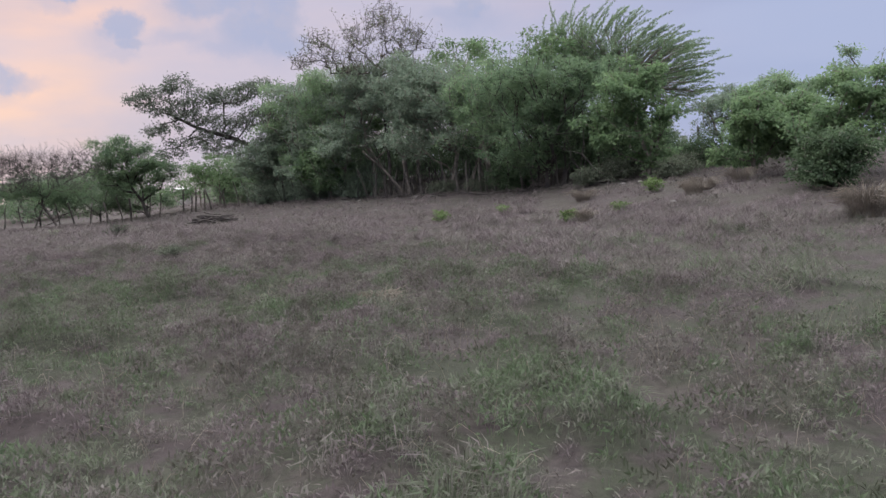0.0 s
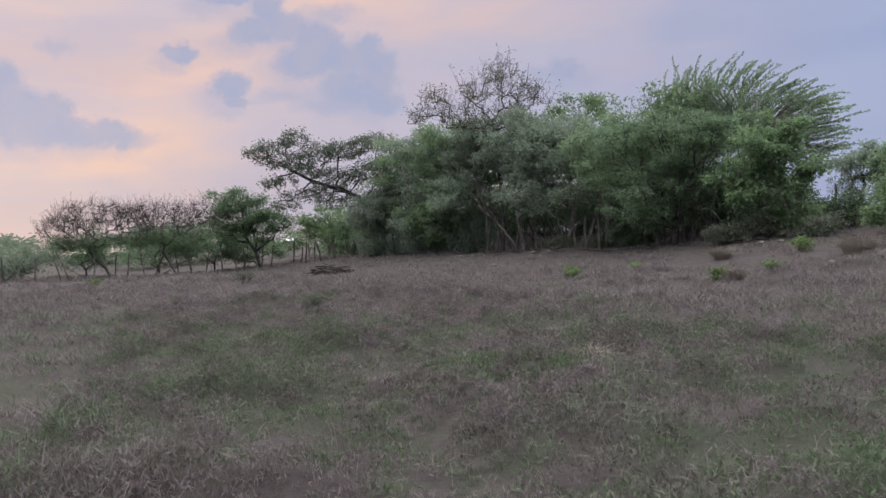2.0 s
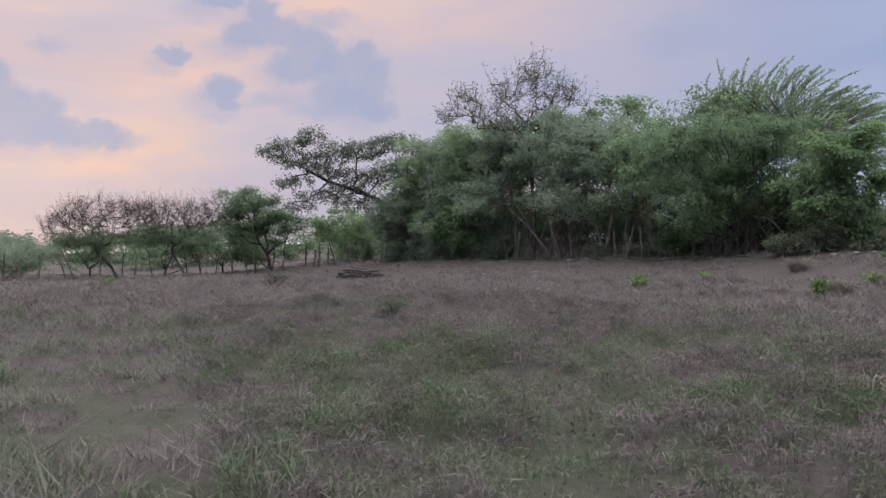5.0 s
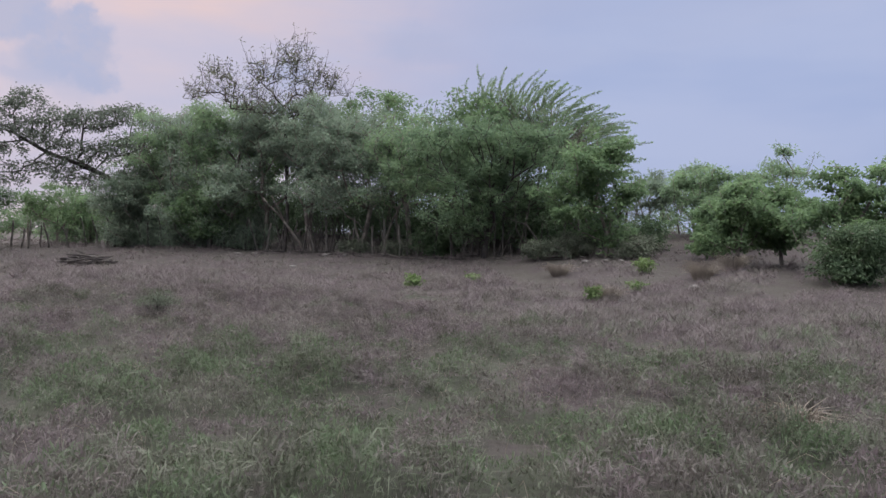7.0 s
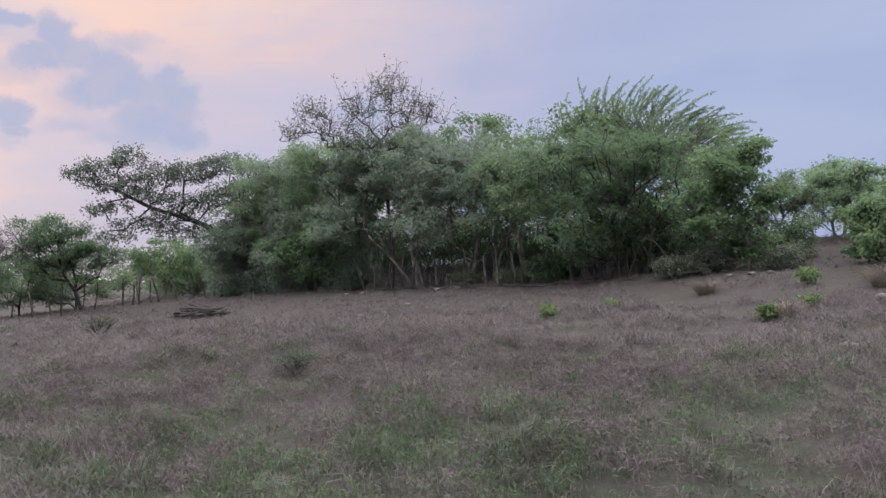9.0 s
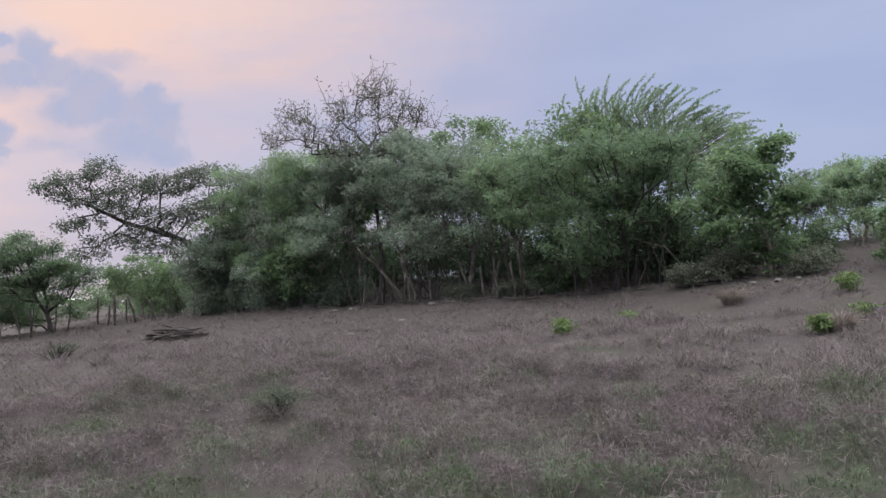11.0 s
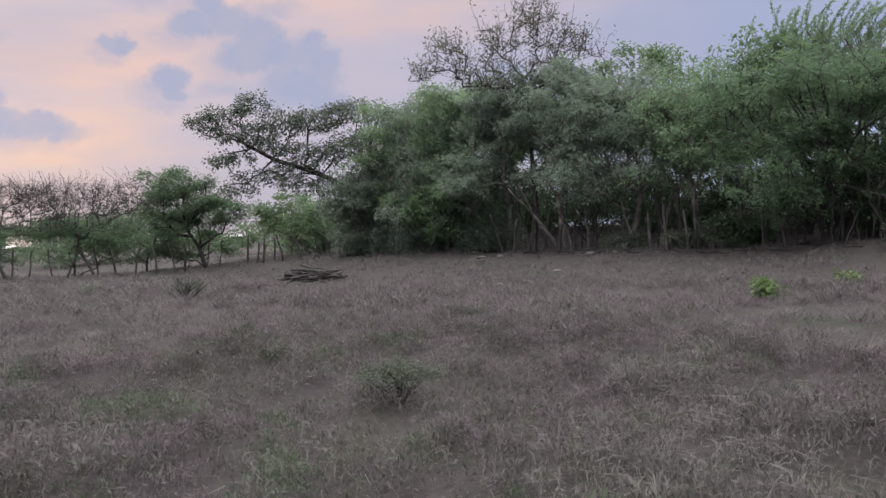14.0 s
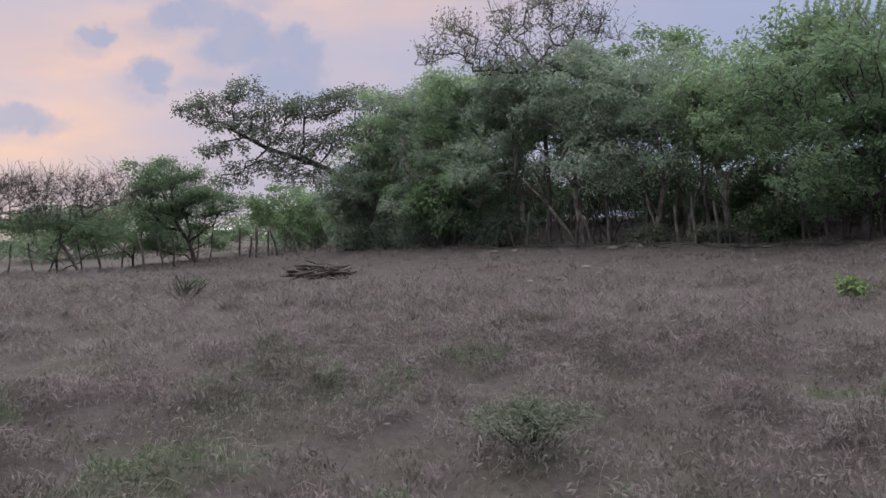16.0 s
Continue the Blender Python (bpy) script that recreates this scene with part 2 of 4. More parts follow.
LEAF_BROAD = leaf_material("broad_bright_leaves", (0.115, 0.178, 0.095), (0.18, 0.262, 0.125), 0.6)
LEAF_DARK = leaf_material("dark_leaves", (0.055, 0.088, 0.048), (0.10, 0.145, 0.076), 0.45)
LEAF_BARE = leaf_material("sparse_brownish_leaves", (0.14, 0.15, 0.115), (0.20, 0.22, 0.155), 0.4, dry=(0.19, 0.15, 0.12))
LEAF_SPRAY = leaf_material("dull_spray_leaves", (0.10, 0.122, 0.095), (0.165, 0.195, 0.145), 0.45)
# distance haze is mixed into this pale grey-green, there is no air volume
LEAF_FAR = leaf_material("haze_tinted_far_leaves", (0.17, 0.20, 0.155), (0.22, 0.255, 0.19), 0.5)
LEAF_SAGE = leaf_material("grey_green_shrub_leaves", (0.095, 0.112, 0.08), (0.15, 0.17, 0.12))
LEAF_LIME = leaf_material("fresh_green_sapling_leaves", (0.095, 0.145, 0.052), (0.15, 0.215, 0.08))
DRY_BLADE = leaf_material("dry_tuft_blades", (0.19, 0.16, 0.135), (0.29, 0.25, 0.205))
EARTH = ground_material()
GRASS = grass_material()
STONE = plain_noise_material("pale_field_stone", (0.10, 0.092, 0.088), (0.165, 0.152, 0.145), 9.0)
ROOF_WHITE = plain_noise_material("white_sheet_roof", (0.70, 0.70, 0.70), (0.82, 0.81, 0.80), 2.0, 0.6, 0.1)
SHED_WALL = plain_noise_material("grey_block_wall", (0.22, 0.20, 0.19), (0.30, 0.28, 0.27), 3.0)

# ---------------------------------------------------------------- ground


def smooth(v, lo, hi):
    s = np.clip((v - lo) / (hi - lo), 0, 1)
    return s * s * (3 - 2 * s)


TABLE = np.random.default_rng(4).uniform(-1, 1, (256, 256))


def value_noise(x, y, size):
    """Smooth random values between -1 and 1, with bumps of that size in metres."""
    x, y = np.asarray(x, float) / size + 1000, np.asarray(y, float) / size + 1000
    i, j = np.floor(x).astype(int), np.floor(y).astype(int)
    u, v = x - i, y - j
    u, v = u * u * (3 - 2 * u), v * v * (3 - 2 * v)
    a, b = TABLE[i % 256, j % 256], TABLE[(i + 1) % 256, j % 256]
    c, d = TABLE[i % 256, (j + 1) % 256], TABLE[(i + 1) % 256, (j + 1) % 256]
    return a + (b - a) * u + (c - a) * v + (a - b - c + d) * u * v


def tussock(x, y):
    """How high and thick the sward stands."""
    return 0.5 * value_noise(x, y, 1.7) + 0.65 * value_noise(y + 31, x, 0.62) + 0.35 * value_noise(x + 7, y, 0.27)


def field_noise(x, y):
    """Soft swells and tussocks of the field."""
    return 0.06 * value_noise(x, y, 4.3) + 0.12 * tussock(x, y)


def height(x, y):
    """The field: level where one walks, then a low bank up to the tree line, falling off to one side."""
    x, y = np.asarray(x, float), np.asarray(y, float)
    u = (x + y) * 0.7071
    z = -0.09 + 0.72 * smooth(u, 19.5, 33.5)
    z = z - 0.42 * smooth(-x, 7.0, 24.0) * smooth(u, 10.0, 26.0) - 0.22 * smooth(-x, 22.0, 36.0)
    z = z + 0.42 * smooth(x, 1.0, 7.0) * smooth(u, 16.0, 24.0)
    z = z + 0.95 * smooth(u, 29.8, 38.5) * smooth(x, -13.0, -5.0)
    near = 1 - smooth(np.hypot(x + 5, y - 20), 40, 70)
    return z + field_noise(x, y) * near * (1 - 0.5 * smooth(u, 14, 20))


def ground_z(x, y):
    return float(height(x, y))


def mesh_from_arrays(name, verts, faces, mat, smooth_shade=False):
    """faces: an (n, k) array of corners."""
    me = bpy.data.meshes.new(name)
    verts, faces = np.asarray(verts, np.float32), np.asarray(faces, np.int32)
    n, k = faces.shape
    me.vertices.add(len(verts))
    me.vertices.foreach_set("co", verts.ravel())
    me.loops.add(n * k)
    me.loops.foreach_set("vertex_index", faces.ravel())
    me.polygons.add(n)
    me.polygons.foreach_set("loop_start", np.arange(0, n * k, k, dtype=np.int32))
    me.polygons.foreach_set("loop_total", np.full(n, k, dtype=np.int32))
    if smooth_shade:
        me.polygons.foreach_set("use_smooth", np.ones(n, dtype=bool))
    me.update(calc_edges=True)
    me.materials.append(mat)
    return me


def spaced(lo, hi, fine, far):
    """Even fine steps from lo to hi, then growing steps out to far on both sides."""
    mid = np.arange(lo, hi + 0.01, fine)
    out, step, v = [], fine, 0.0
    while v < far:
        step *= 1.22
        v += step
        out.append(v)
    out = np.array(out)
    return np.concatenate([lo - out[::-1], mid, hi + out])


gx, gy = spaced(-20, 12, 0.25, 2500), spaced(-2, 44, 0.25, 2500)
GX, GY = np.meshgrid(gx, gy)
gi = np.arange(GX.size).reshape(GX.shape)
gf = np.stack([gi[:-1, :-1], gi[:-1, 1:], gi[1:, 1:], gi[1:, :-1]], -1).reshape(-1, 4)
ground = new("ground", mesh_from_arrays("ground", np.stack([GX, GY, height(GX, GY)], -1).reshape(-1, 3), gf, EARTH, True))
tagged(ground, "dry open pasture with brown and mauve grass on earth", "ground", kind="structure")

# ---------------------------------------------------------------- builders


def part(name, mesh, parent, label=""):
    ob = new(name, mesh)
    ob.parent = parent
    if label:
        ob["label"] = label
    return ob


def thing(name, x, y, label, category, group="", sink=0.02):
    ob = new(name)
    ob.location = (x, y, ground_z(x, y) - sink)
    ob.empty_display_size = 0.2
    return tagged(ob, label, category, group)


def tubes(name, a, b, ra, rb, mat, sides=5):
    """One mesh of tapered limbs from a to b, with ring ends in common directions so that they join well."""
    a, b, ra, rb = (np.asarray(v, float) for v in (a, b, ra, rb))
    d = b - a
    d /= np.linalg.norm(d, axis=1, keepdims=True) + 1e-9
    ref = np.where(np.abs(d[:, 2:3]) > 0.9, [[1.0, 0, 0]], [[0, 0, 1.0]])
    s = np.cross(d, ref)
    s /= np.linalg.norm(s, axis=1, keepdims=True) + 1e-9
    u = np.cross(s, d)
    ang = np.arange(sides) * 2 * np.pi / sides
    ring = np.cos(ang)[None, :, None] * s[:, None] + np.sin(ang)[None, :, None] * u[:, None]
    lo = a[:, None] + ring * ra[:, None, None]
    hi = (b + d * rb[:, None] * 0.5)[:, None] + ring * rb[:, None, None]
    v = np.concatenate([lo, hi], 1).reshape(-1, 3)
    base = (np.arange(len(a)) * 2 * sides)[:, None]
    k = np.arange(sides)
    f = np.stack([base + k, base + (k + 1) % sides, base + sides + (k + 1) % sides, base + sides + k], -1).reshape(-1, 4)
    return mesh_from_arrays(name, v, f, mat, True)


def leaves(name, at, way, length, width, mat, rng, up=0.4):
    """One mesh of small folded leaves, each a kite of four corners, at the points, along the given ways."""
    n = len(at)
    way = way / (np.linalg.norm(way, axis=1, keepdims=True) + 1e-9)
    nrm = rng.normal(0, 1, (n, 3))
    nrm[:, 2] += up * 2
    side = np.cross(way, nrm)
    side /= np.linalg.norm(side, axis=1, keepdims=True) + 1e-9
    nrm = np.cross(side, way)
    le = (length * rng.uniform(0.6, 1.35, n))[:, None]
    wi = (width * rng.uniform(0.6, 1.35, n))[:, None]
    lift = nrm * wi * 0.25
    v = np.stack([at, at + way * le * 0.45 + side * wi * 0.5 + lift, at + way * le - lift, at + way * le * 0.45 - side * wi * 0.5 + lift], 1)
    return mesh_from_arrays(name, v.reshape(-1, 3), np.arange(4 * n).reshape(-1, 4), mat)


def in_lobes(lobes, count, rng, shell=0.55):
    """Points in the crown's lobes, denser towards their skins."""
    vol = np.array([l[3] * l[4] * l[5] for l in lobes]) ** 0.75
    pick = rng.choice(len(lobes), count, p=vol / vol.sum())
    d = rng.normal(0, 1, (count, 3))
    d /= np.linalg.norm(d, axis=1, keepdims=True)
    r = rng.uniform(0, 1, count) ** (shell * 0.6)
    lob = np.array(lobes, float)[pick]
    return lob[:, :3] + d * r[:, None] * lob[:, 3:]


def in_puffs(lobes, count, rng, puffs, size, flat=0.5):
    """Points gathered in flattened puffs that lie over the crown's lobes."""
    c = in_lobes(lobes, puffs, rng, 0.45)
    s = size * rng.uniform(0.6, 1.3, puffs)
    pick = rng.choice(puffs, count, p=s ** 2 / (s ** 2).sum())
    d = rng.normal(0, 1, (count, 3))
    d /= np.linalg.norm(d, axis=1, keepdims=True)
    d *= (rng.uniform(0, 1, count) ** 0.4)[:, None]
    d[:, 2] *= flat
    loose = rng.uniform(0, 1, count) < 0.25
    return np.where(loose[:, None], in_lobes(lobes, count, rng), c[pick] + d * s[pick][:, None])


def chain(name, points, radii, mat, sides=6):
    """One connected bent limb through the points."""
    pts, radii = np.asarray(points, float), np.asarray(radii, float)
    d = np.gradient(pts, axis=0)
    d /= np.linalg.norm(d, axis=1, keepdims=True) + 1e-9
    ref = np.where(np.abs(d[:, 2:3]).mean() > 0.7, [[1.0, 0, 0]], [[0, 0, 1.0]])
    s = np.cross(d, ref)
    s /= np.linalg.norm(s, axis=1, keepdims=True) + 1e-9
    u = np.cross(s, d)
    ang = np.arange(sides) * 2 * np.pi / sides
    v = (pts[:, None] + (np.cos(ang)[None, :, None] * s[:, None] + np.sin(ang)[None, :, None] * u[:, None]) * radii[:, None, None]).reshape(-1, 3)
    k, base = np.arange(sides), (np.arange(len(pts) - 1) * sides)[:, None]
    f = np.stack([base + k, base + (k + 1) % sides, base + sides + (k + 1) % sides, base + sides + k], -1).reshape(-1, 4)
    v = np.concatenate([v, pts[-1:] + d[-1:] * radii[-1]])
    top, e = (len(pts) - 1) * sides, len(v) - 1
    cap = np.stack([top + k, top + (k + 1) % sides, np.full(sides, e), np.full(sides, e)], -1)
    me = bpy.data.meshes.new(name)
    me.from_pydata(v.tolist(), [], f.tolist() + [c[:3].tolist() for c in cap])
    me.polygons.foreach_set("use_smooth", np.ones(len(me.polygons), dtype=bool))
    me.materials.append(mat)
    return me


def skeleton_of(points, stem, rng, thrift=0.35):
    """Limbs: each crown point is joined to the nearest limb, counting the way back to the root; long joins bend."""
    nodes, parent, way = [np.array(stem[0], float)], [-1], [0.0]
    for p in stem[1:]:
        p = np.array(p, float)
        way.append(way[-1] + np.linalg.norm(p - nodes[-1]))
        parent.append(len(nodes) - 1)
        nodes.append(p)
    tip = nodes[-1]
    order = np.argsort(np.linalg.norm(points - tip, axis=1))
    ends = []
    arr = np.zeros((len(points) * 5 + len(nodes) + 5, 3))
    wy = np.zeros(len(arr))
    arr[:len(nodes)], wy[:len(nodes)] = nodes, way
    n = len(nodes)
    for i in order:
        p = points[i]
        d = np.linalg.norm(arr[:n] - p, axis=1)
        cost = d + thrift * wy[:n] + 1.2 * np.clip(arr[:n, 2] - p[2], 0, None)
        j = int(np.argmin(cost))
        steps = int(np.clip(d[j] / 0.7, 1, 5))
        prev, start = j, arr[j].copy()
        for k in range(1, steps + 1):
            f = k / steps
            q = start + (p - start) * f
            if k < steps:
                q = q + rng.normal(0, 0.10 * d[j] / steps + 0.03, 3) + np.array([0, 0, 0.12 * d[j] * f * (1 - f)])
            arr[n], wy[n] = q, wy[prev] + np.linalg.norm(q - arr[prev])
            parent.append(prev)
            prev = n
            n += 1
        ends.append(prev)
    return arr[:n], np.array(parent), np.array(ends)


def limbs(nodes, parent, twig, power=2.3):
    """Radii by the pipe rule."""
    load = np.zeros(len(nodes))
    kids = np.bincount(parent[parent >= 0], minlength=len(nodes))
    load[kids == 0] = 1
    for i in range(len(nodes) - 1, 0, -1):
        load[parent[i]] += load[i]
    r = twig * load ** (1 / power)
    return r


def tree(name, x, y, stem, lobes, label, category="tree", seed=1, clumps=300, per=50, spread=0.32, leaf=(0.14, 0.06), leaf_mat=None,
         bark=None, twig=0.012, thrift=0.35, droop=-0.2, cover=1.0, group="", turn=0.0, puffs=0, puff=0.9, spikes=0, flat=0.36, layer=0.3, leafy=99.0):
    """A tree or bush: stem points and crown lobes are relative to its foot."""
    rng = np.random.default_rng(seed)
    ob = thing(name, x, y, label, category, group, sink=0.05)
    ob.rotation_euler = (0, 0, turn)
    pts = in_puffs(lobes, clumps, rng, puffs, puff, flat) if puffs else in_lobes(lobes, clumps, rng)
    pts = pts[pts[:, 2] > 0.25]
    nodes, parent, ends = skeleton_of(pts, stem, rng, thrift)
    r = limbs(nodes, parent, twig)
    kid = np.arange(1, len(nodes))
    kid = kid[parent[kid] >= 0]
    ra = np.minimum(r[parent[kid]], r[kid] * 1.35)
    la, lb, lra, lrb = nodes[parent[kid]], nodes[kid], ra, r[kid]
    if spikes:
        s0 = np.repeat(nodes[ends], spikes, axis=0)
        s1 = s0 + rng.normal(0, 0.27, s0.shape) + np.array([0, 0, 0.26])
        s2 = s1 + rng.normal(0, 0.17, s0.shape) + np.array([0, 0, 0.16])
        w = np.full(len(s0), twig)
        la, lb = np.concatenate([la, s0, s1]), np.concatenate([lb, s1, s2])
        lra, lrb = np.concatenate([lra, w * 0.9, w * 0.7]), np.concatenate([lrb, w * 0.7, w * 0.4])
    part("trunk", tubes("trunk", la, lb, lra, lrb, bark or BARK, 4), ob)
    if per:
        keep = ends[rng.uniform(0, 1, len(ends)) < cover]
        back = parent[keep]
        seats = np.concatenate([nodes[keep], 0.5 * (nodes[keep] + nodes[back])])
        seats = seats[seats[:, 2] < leafy]
        if spikes:
            seats = np.concatenate([seats, s2[::2] if leafy > 90 else s2[:0]])
        at = np.repeat(seats, max(1, per // 2), axis=0)
        n = len(at)
        # each seat bears a shallow spray, tipped its own way
        tip = np.repeat(rng.normal(0, 0.35, (len(seats), 2)), max(1, per // 2), axis=0)
        ang, rad = rng.uniform(0, 2 * np.pi, n), 1.7 * np.sqrt(rng.uniform(0, 1, n))
        flat_off = np.stack([rad * np.cos(ang), rad * np.sin(ang)], -1)
        off = np.concatenate([flat_off, (np.sum(flat_off * tip, axis=1) - 0.12 * rad * rad + rng.normal(0, layer, n))[:, None]], 1) * spread
        at = at + off
        way = off / spread + rng.normal(0, 0.5, (n, 3)) + np.array([0, 0, droop])
        ok = at[:, 2] > 0.12
        part("crown", leaves("crown", at[ok], way[ok], leaf[0], leaf[1], leaf_mat or LEAF_FEATHER, rng, 1.0), ob)
    return ob

# ---------------------------------------------------------------- tree line, from one end to the other
F, D, B = LEAF_FEATHER, LEAF_DUSKY, LEAF_BROAD

tree("spreading_tree", -12.6, 56.2, [(0, 0, 0), (-0.3, 0, 1.6), (-1.4, 0.3, 3.2), (-3.9, 0.8, 4.6), (-6.7, 1.0, 5.6), (-8.8, 1.2, 6.8)],
     [(-10.9, 1.2, 7.9, 1.1, 0.8, 0.7), (-9.8, 1.2, 8.3, 1.5, 1.0, 0.6), (-8.1, 1.0, 8.9, 1.3, 1.0, 0.7), (-8.5, 1.0, 7.2, 2.2, 1.1, 0.6), (-6.0, 0.8, 7.8, 1.9, 1.2, 0.7),
      (-6.5, 0.8, 6.5, 2.2, 1.1, 0.6), (-4.0, 0.6, 7.7, 1.8, 1.3, 0.8), (-9.2, 1.0, 5.7, 1.7, 1.0, 0.5), (-7.2, 0.9, 4.7, 2.2, 1.0, 0.5), (-8.8, 1.0, 3.9, 1.3, 0.8, 0.4),
      (-4.6, 0.6, 5.6, 2.2, 1.2, 0.8), (-4.4, 0.5, 4.1, 2.4, 1.0, 0.7), (-1.8, 0.2, 8.0, 2.0, 1.5, 0.7), (-1.5, 0.2, 6.2, 2.2, 1.6, 0.9), (-0.4, 0, 4.4, 2.2, 1.4, 0.8), (1.0, 0, 7.2, 1.6, 1.3, 0.9),
      (-2.4, 0.3, 2.6, 1.8, 0.9, 0.8)],
     "wide spreading dark-limbed tree with sparse leafy sprays", seed=3, clumps=1500, per=12, spread=0.15, leaf=(0.17, 0.095), leaf_mat=LEAF_SPRAY,
     bark=BARK_DARK, twig=0.0105, thrift=0.12, layer=0.5)

FRONT = [
    # x, y, height, radius, lowest leaves, leaves, per, seed
    (-13.4, 55.6, 5.6, 1.9, 1.0, D, 36, 12),
    (-11.6, 54.0, 8.2, 2.3, 1.1, F, 40, 13),
    (-10.0, 52.0, 8.2, 2.4, 1.0, D, 40, 14),
    (-8.0, 50.4, 8.6, 2.6, 1.5, F, 40, 15),
    (-6.0, 48.6, 8.6, 2.5, 2.4, D, 38, 16),
    (-3.6, 46.2, 7.9, 2.5, 2.6, D, 38, 17),
    (-1.2, 44.4, 7.7, 2.5, 2.5, D, 36, 18),
    (1.0, 42.2, 7.4, 2.3, 2.4, F, 36, 19),
]
for x, y, h, r, low, mat, per, seed in FRONT:
    rs = np.random.default_rng(seed)
    mid = 0.5 * (h + low)
    lob = [(0, 0, h - 1.6, r, r, 1.6), (rs.uniform(-.8, .8), rs.uniform(-.6, .6), mid, r * 1.1, r, (h - low) * 0.36),
           (rs.uniform(-1.4, 1.4), -0.8, low + 0.9, r * 1.05, r * 0.8, 1.3), (rs.uniform(-1.8, 1.8), 0.4, h - 2.4, r * 0.7, r * 0.7, 1.2)]
    lean = rs.uniform(-0.5, 0.5)
    tree("feathery_tree" if mat is F else "dusky_tree", x, y, [(0, 0, 0), (lean * 0.5, 0.1, 1.0), (lean, 0.2, 2.2)], lob,
         "multi-stemmed tree with fine feathery green leaves" if mat is F else "multi-stemmed thorn tree with dull grey-green leaves",
         seed=seed, clumps=520, per=per - 6, spread=0.19, leaf=(0.15, 0.07), leaf_mat=mat, twig=0.012, thrift=0.35, group="tree line", puffs=46, puff=0.85)

# second row, seen between and above the front trees
BACK = [(-13.0, 60.5, 8.2), (-8.5, 56.0, 8.6), (-3.5, 51.8, 8.5), (0.6, 48.2, 8.6), (3.4, 44.8, 7.9), (-18.5, 65.5, 4.2), (6.2, 41.6, 5.4)]
for i, (x, y, h) in enumerate(BACK):
    tree("feathery_tree", x, y, [(0, 0, 0), (0.1, 0, 1.5), (0.3, 0.1, 3.0)],
         [(0, 0, h - 2.0, 2.8, 2.6, 2.0), (1.2, 0, h - 3.8, 2.4, 2.0, 1.8), (-1.2, 0, h - 3.6, 2.2, 2.0, 1.8)],
         "taller tree with light green crown behind the tree line", seed=40 + i, clumps=300, per=34, spread=0.22, leaf=(0.19, 0.10), puffs=34, puff=0.95,
         leaf_mat=B if i in (2, 3, 4) else F, twig=0.013, group="tree line")

tree("half_bare_tree", -4.9, 47.6, [(0, 0, 0), (0.1, 0, 2.0), (0.0, 0.1, 4.2), (-0.1, 0.1, 6.2)],
     [(0.2, 0, 10.0, 1.2, 1.0, 1.1), (-1.5, 0.2, 9.3, 1.0, 0.9, 0.9), (-3.5, 0.3, 9.0, 1.1, 0.9, 0.9), (-4.8, 0.4, 8.3, 0.8, 0.7, 0.6), (2.4, -0.2, 8.9, 0.9, 0.8, 1.0), (1.3, 0, 9.0, 0.8, 0.8, 1.1),
      (-0.6, 0, 7.8, 3.2, 1.6, 0.7)],
     "half-bare tree with brown upright twigs and few leaves", seed=60, clumps=300, per=8, spread=0.14, leaf=(0.15, 0.08), leaf_mat=LEAF_BARE,
     bark=BARK_DARK, twig=0.012, thrift=0.08, droop=0.5, spikes=2)

tree("broadleaf_shrub", -9.0, 50.6, [(0, 0, 0), (0.1, 0, 0.8), (0.1, 0.1, 1.5)], [(0, 0, 2.9, 1.6, 1.0, 0.9), (1.2, 0, 2.2, 1.0, 0.8, 0.8), (-1.2, 0, 2.1, 1.1, 0.8, 0.8), (0.2, -0.2, 1.2, 1.4, 0.8, 0.6)],
     "leafy shrub with larger bright leaves at the tree line", "bush", seed=61, clumps=190, per=24, spread=0.17, leaf=(0.22, 0.13), leaf_mat=B, twig=0.012)

tree("big_dark_tree", 3.5, 37.8, [(0, 0, 0), (0.1, 0, 0.8), (0.1, 0.1, 1.7)],
     [(0.0, 0, 4.6, 3.3, 2.6, 1.7), (-1.2, 0, 3.0, 2.1, 2.0, 1.8), (1.9, 0.2, 3.7, 2.4, 2.0, 1.5), (-0.6, 0, 1.9, 1.5, 1.3, 1.1), (-0.6, 0, 5.5, 2.6, 2.0, 0.9), (2.2, 0, 5.2, 1.5, 1.3, 0.8)],
     "large dense tree with fine dark green leaves and forked trunks", seed=70, clumps=820, per=46, spread=0.18, leaf=(0.135, 0.06), leaf_mat=LEAF_DEEP, puffs=64, puff=0.8,
     bark=BARK_DARK, twig=0.012, thrift=0.45, group="tree line")

tree("right_edge_tree", 7.2, 33.4, [(0, 0, 0), (0.1, 0, 0.8), (0.2, 0, 1.5)],
     [(-0.3, 0, 3.5, 1.5, 1.4, 1.4), (0.6, -0.2, 3.0, 0.9, 0.9, 1.2), (-1.2, 0.4, 2.6, 1.4, 1.2, 1.4), (-0.4, 0.5, 4.4, 1.2, 1.0, 0.8), (0.1, 0, 1.5, 1.3, 1.1, 0.9)],
     "round-leaved tree with bright green clumps at its tips", seed=71, clumps=260, per=44, spread=0.17, leaf=(0.14, 0.10), leaf_mat=B, twig=0.012, thrift=0.4, puffs=44, puff=0.5)


